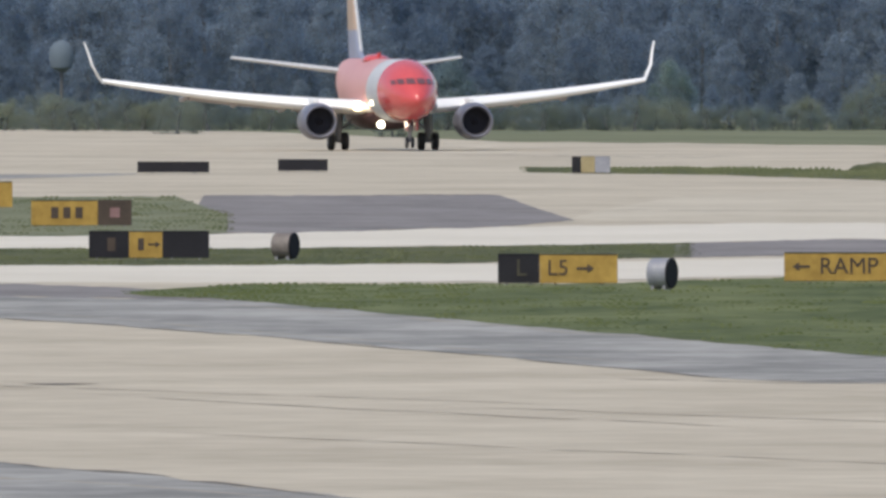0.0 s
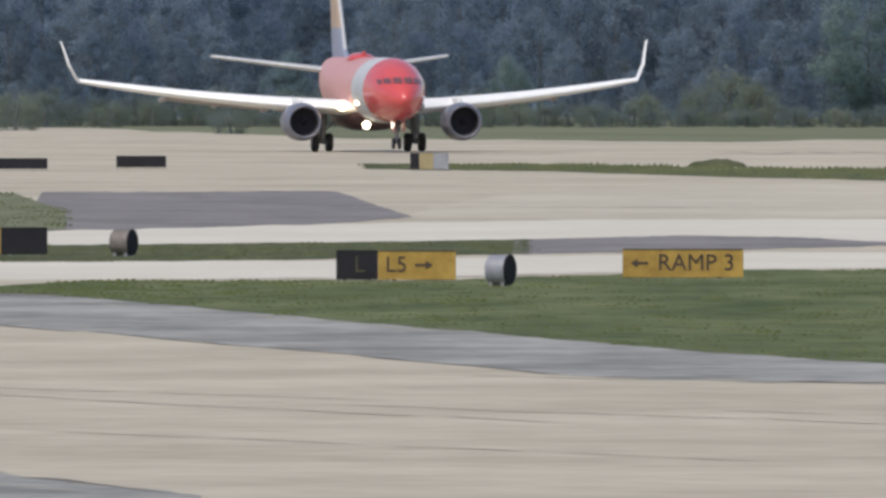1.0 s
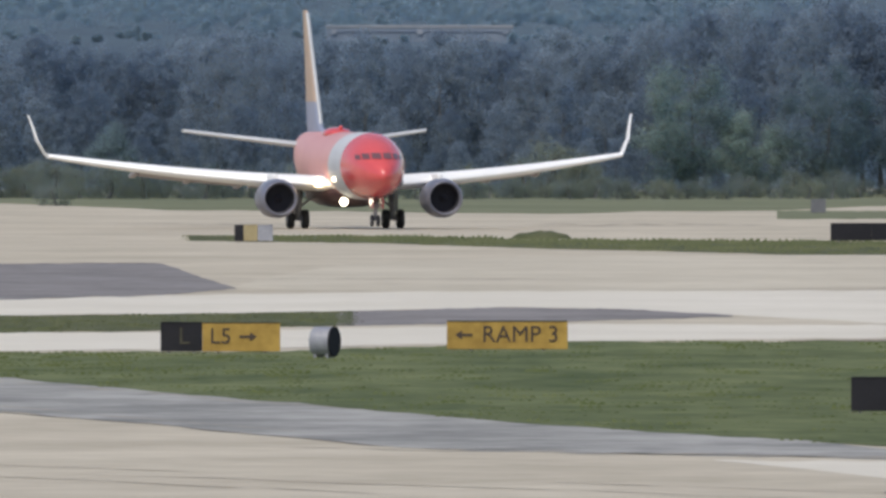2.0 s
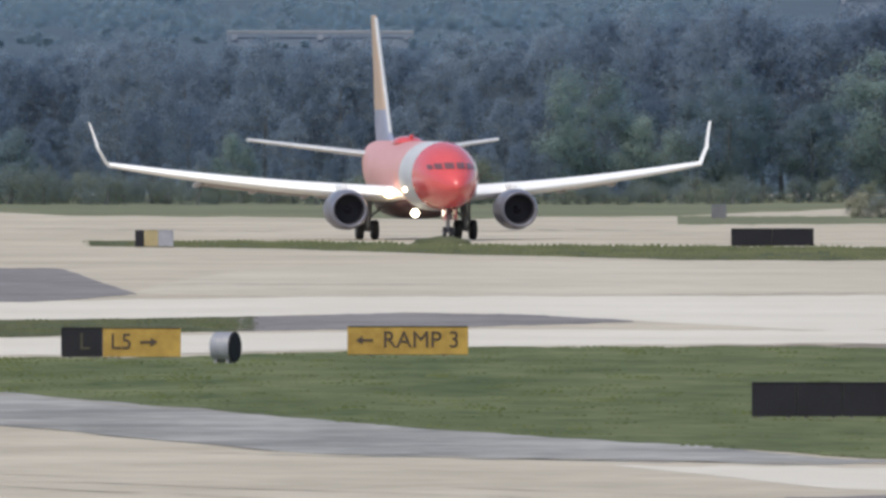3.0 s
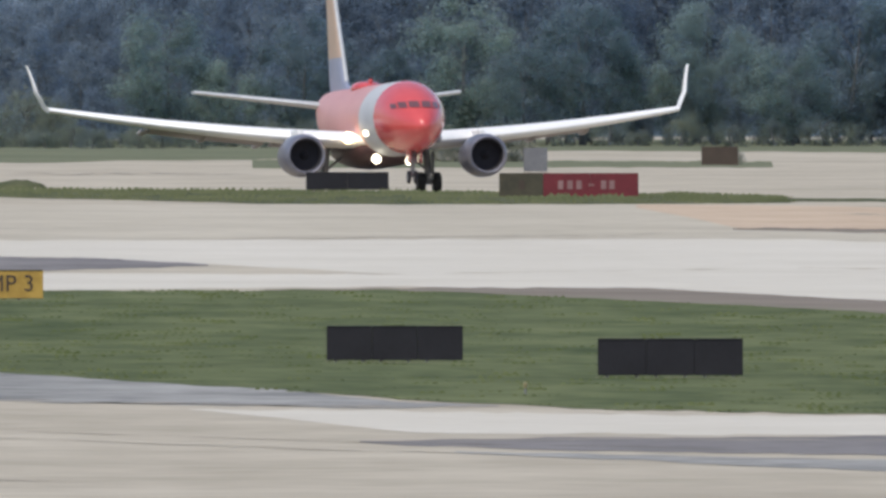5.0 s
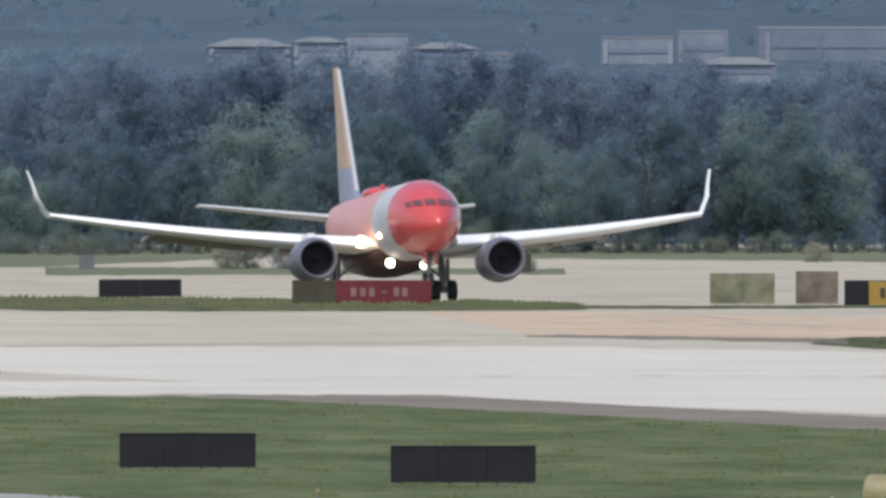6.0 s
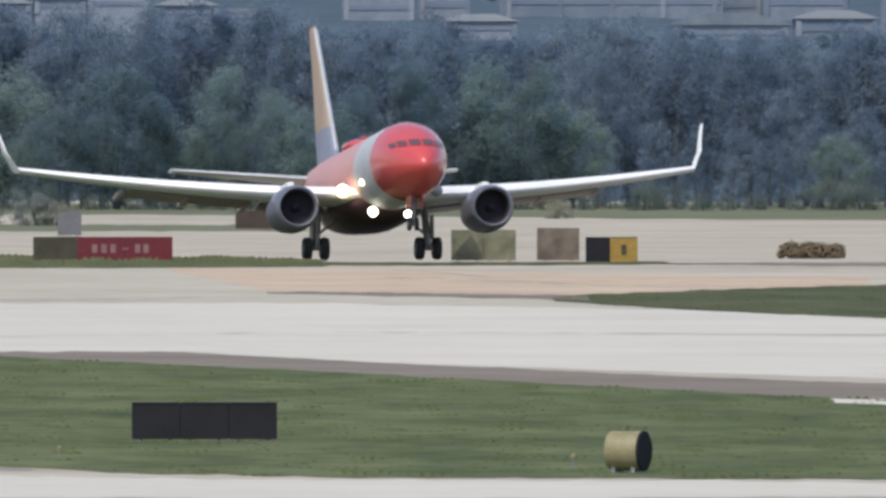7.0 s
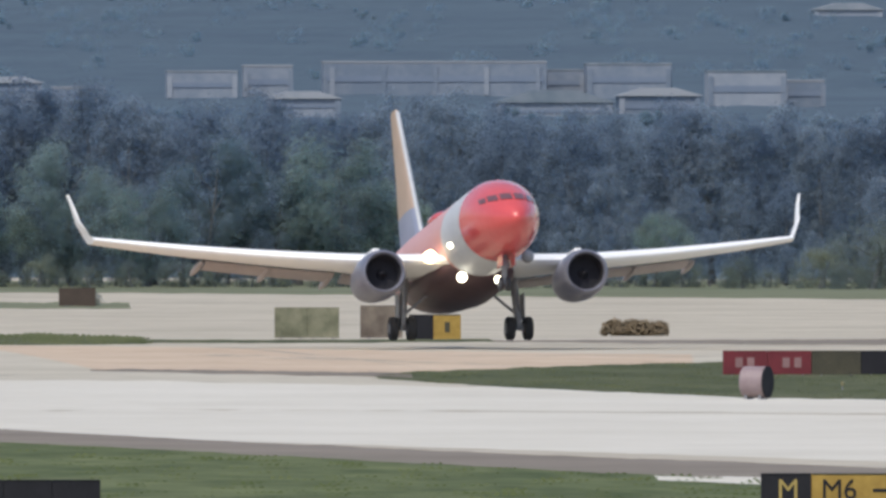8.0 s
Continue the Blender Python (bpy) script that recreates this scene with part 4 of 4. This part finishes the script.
sign(36.3, 1905, [(2.15, OLIVE), (2.3, SIGNRED), (2.35, SIGNRED)], 1.21, "red and dark runway holding sign on the berm", [("bar", 0.3, -2.3, 0.45, BROWN)] + [("bar", 0.26, o, 0.42, PALE) for o in (-0.4, 0.05, 0.5, 1.7, 2.1)] + [("bar", 0.3, 1.1, 0.09, PALE)], z=0.68, name="runway_sign")
sign(57.57, 1934, [(1.6, MOSS), (1.6, MOSS)], 1.6, "blurred mossy green panel box beside the runway", name="panel_box", legs=0.1)
sign(61.82, 1934, [(2.1, KHAKI)], 1.7, "tall khaki panel box beside the runway", name="panel_box", legs=0.1)
sign(63.6, 1915, [(1.2, BLACK), (1.35, YELLOW)], 1.3, "black and yellow sign at the runway edge", [("bar", 0.25, 0.6, 0.5, OLIVE)])
sign(68.41, 1658, [(1.9, SIGNRED), (1.87, SIGNRED), (2.1, OLIVE), (2.1, BLACK)], 1.08, "red and black runway holding sign in the grass", [("bar", 0.3, o, 0.42, PALE) for o in (-3.3, -2.8, -1.3, -0.8)] + [("bar", 0.35, 0.9, 0.45, OLIVE)], name="runway_sign")
sign(46.33, 1097, [(1.42, BLACK), (2.75, YELLOW)], 1.03, "black and yellow taxiway sign with letters and an arrow", [(T, "M", -1.35, 0.80, LEGEND), (T, "M6", 0.1, 0.80, BLACK), ("arrow", 1, 1.4, 0.66, BLACK)])
sign(45.92, 2333, [(1.42, GREYBOX)], 1.5, "grey equipment cabinet beyond the runway", name="equipment_box", legs=0.08)
sign(33.6, 2470, [(0.95, GREYBOX)], 0.95, "small grey equipment box in the far grass", name="equipment_box", legs=0.08)
sign(58.85, 2428, [(2.28, BROWN)], 1.2, "brown equipment box beyond the runway", name="equipment_box", legs=0.08)
drum(-12.4, 1457, 0.47, 0.75, -24, CANBROWN, "dull brownish marker can with a dark end beside the taxiway")
drum(1.5, 1316, 0.5, 0.72, -24, CAN, "pale marker can with a dark end between signs")
drum(65.1, 1546, 0.62, 1.0, -24, CANPINK, "pinkish marker can before the red sign")
drum(33.9, 989, 0.5, 0.9, -24, CANTAN, "tan marker can with a dark end in the grass")


def edge_light(x, y):
    root = empty("taxiway_light", pose(x, y, lie(y)), "small pale taxiway edge light in the grass", "light", "taxiway edge lights")
    part("stem", rod((0, 0, 0), (0, 0, 0.2), 0.03, 8), STEEL, root)
    part("globe", loft([[(r * math.cos(i * math.pi / 6), r * math.sin(i * math.pi / 6), z) for i in range(12)] for z, r in ((0.18, 0.04), (0.24, 0.065), (0.32, 0.06), (0.35, 0.03))]), CANTAN, root, "pale yellowish glass", True)


for x, y in ((20.2, 1024), (70.4, 1588), (33.0, 1003)):
    edge_light(x, y)


def mast():
    root = empty("white_tank", pose(-39.2, 2755, 0), "whitish tank on a thin mast before the wood", "tank")
    part("mast", rod((0, 0, 0), (0, 0, 4.2), 0.12), BARK, root)
    # the white tank takes the roofs' haze tone
    part("tank", loft([[(r * math.cos(i * math.pi / 10), r * math.sin(i * math.pi / 10), z) for i in range(20)] for z, r in ((4.0, 0.25), (4.3, 0.75), (5.0, 0.9), (5.7, 0.8), (6.1, 0.5), (6.25, 0.1))]), FARROOF, root, "", True)


mast()


def brush_pile():
    root = empty("brush_pile", pose(79.1, 2030, lie(2030)), "low rusty pile of dry brush beside the runway", "brush")
    rng = np.random.default_rng(90)
    for cx in (-1.0, 0.2, 1.1):
        o = crown("twig_mass", 0.75, 0.36, 0.38, 34, 90, 0.08, RUST, root, rng)
        o.location.x = cx


brush_pile()


def earth_mound(x, y, w, d, h):
    """A low heap of soil with a rough top."""
    rings = []
    for k in range(13):
        t = -1 + k / 6
        r = math.sqrt(max(0.004, 1 - t * t))
        rings.append([(t * w / 2, -d / 2 * r * math.cos(a * math.pi / 12), h * r * math.sin(a * math.pi / 12) * (0.85 + 0.35 * noise.noise((t * 3, a * 0.6, 2.5))) - 0.03) for a in range(13)])
    root = part("earth_mound", loft(rings), TURFDULL, smooth=True)
    root.matrix_basis = pose(x, y, lie(y))
    tagged(root, "low olive-brown heap of grassy soil by the runway", "mound")


earth_mound(14.4, 2150, 3.4, 6, 0.5)


def motions():
    # seconds, metres across, height over the runway, nose-up angle, wing droop, stretch of the main legs
    flight = ((0.0, -14.56, 0.18, 0.0, 2.5, 0.18), (0.5, -10.02, 0.18, 0.0, 2.55, 0.18), (1.0, -5.37, 0.19, 0.0, 2.65, 0.19), (1.5, -0.91, 0.18, 0.0, 2.65, 0.18),
              (2.0, 3.65, 0.16, 0.0, 2.6, 0.16), (2.5, 8.33, 0.13, 0.0, 2.5, 0.13), (3.0, 13.13, 0.10, 0.0, 2.4, 0.10), (3.5, 18.0, 0.07, 0.0, 2.35, 0.07), (4.0, 22.65, 0.08, 0.15, 2.35, 0.08),
              (4.5, 27.61, 0.12, 0.55, 2.1, 0.12), (5.0, 32.6, 0.24, 1.6, 1.85, 0.22), (5.5, 37.6, 0.27, 2.35, 1.65, 0.22), (6.0, 42.67, 0.26, 3.15, 1.45, 0.20),
              (6.5, 47.79, 0.27, 4.0, 1.3, 0.16), (7.0, 52.92, 0.47, 5.45, 1.3, 0.28), (7.5, 58.09, 0.68, 6.4, 1.1, 0.45), (8.0, 63.37, 0.92, 8.45, 0.3, 0.52))
    heading = 188.5
    rows = []
    for t, x, lift, nose_up, droop, stretch in flight:
        y = 2404.6 - 66.41 * t - 0.51 * t * t
        rows.append((t, pose(x, y, lie(y) + lift, 0, 0, heading) @ pose(0, 0, 0, nose_up) @ pose(0, 0, 0, 0, 0.11)))
    walk(plane, rows)
    # the wings rise with speed, the main legs stretch as the weight comes off
    for o in plane.children:
        if o.name.startswith("wing") and not o.name.startswith(("winglet", "windscreen")):
            side = 1 if o.data.vertices[0].co.x > 0 else -1
            pivot = Matrix.Translation((side * 1.2, 0, 2.35))
            walk(o, [(row[0], pivot @ pose(0, 0, 0, 0, side * row[4], 0) @ pivot.inverted()) for row in flight])
        if o.name.startswith("main_gear"):
            walk(o, [(row[0], pose(0, 0, -row[5] - 1.1 * math.sin(radians(row[3])))) for row in flight])


motions()
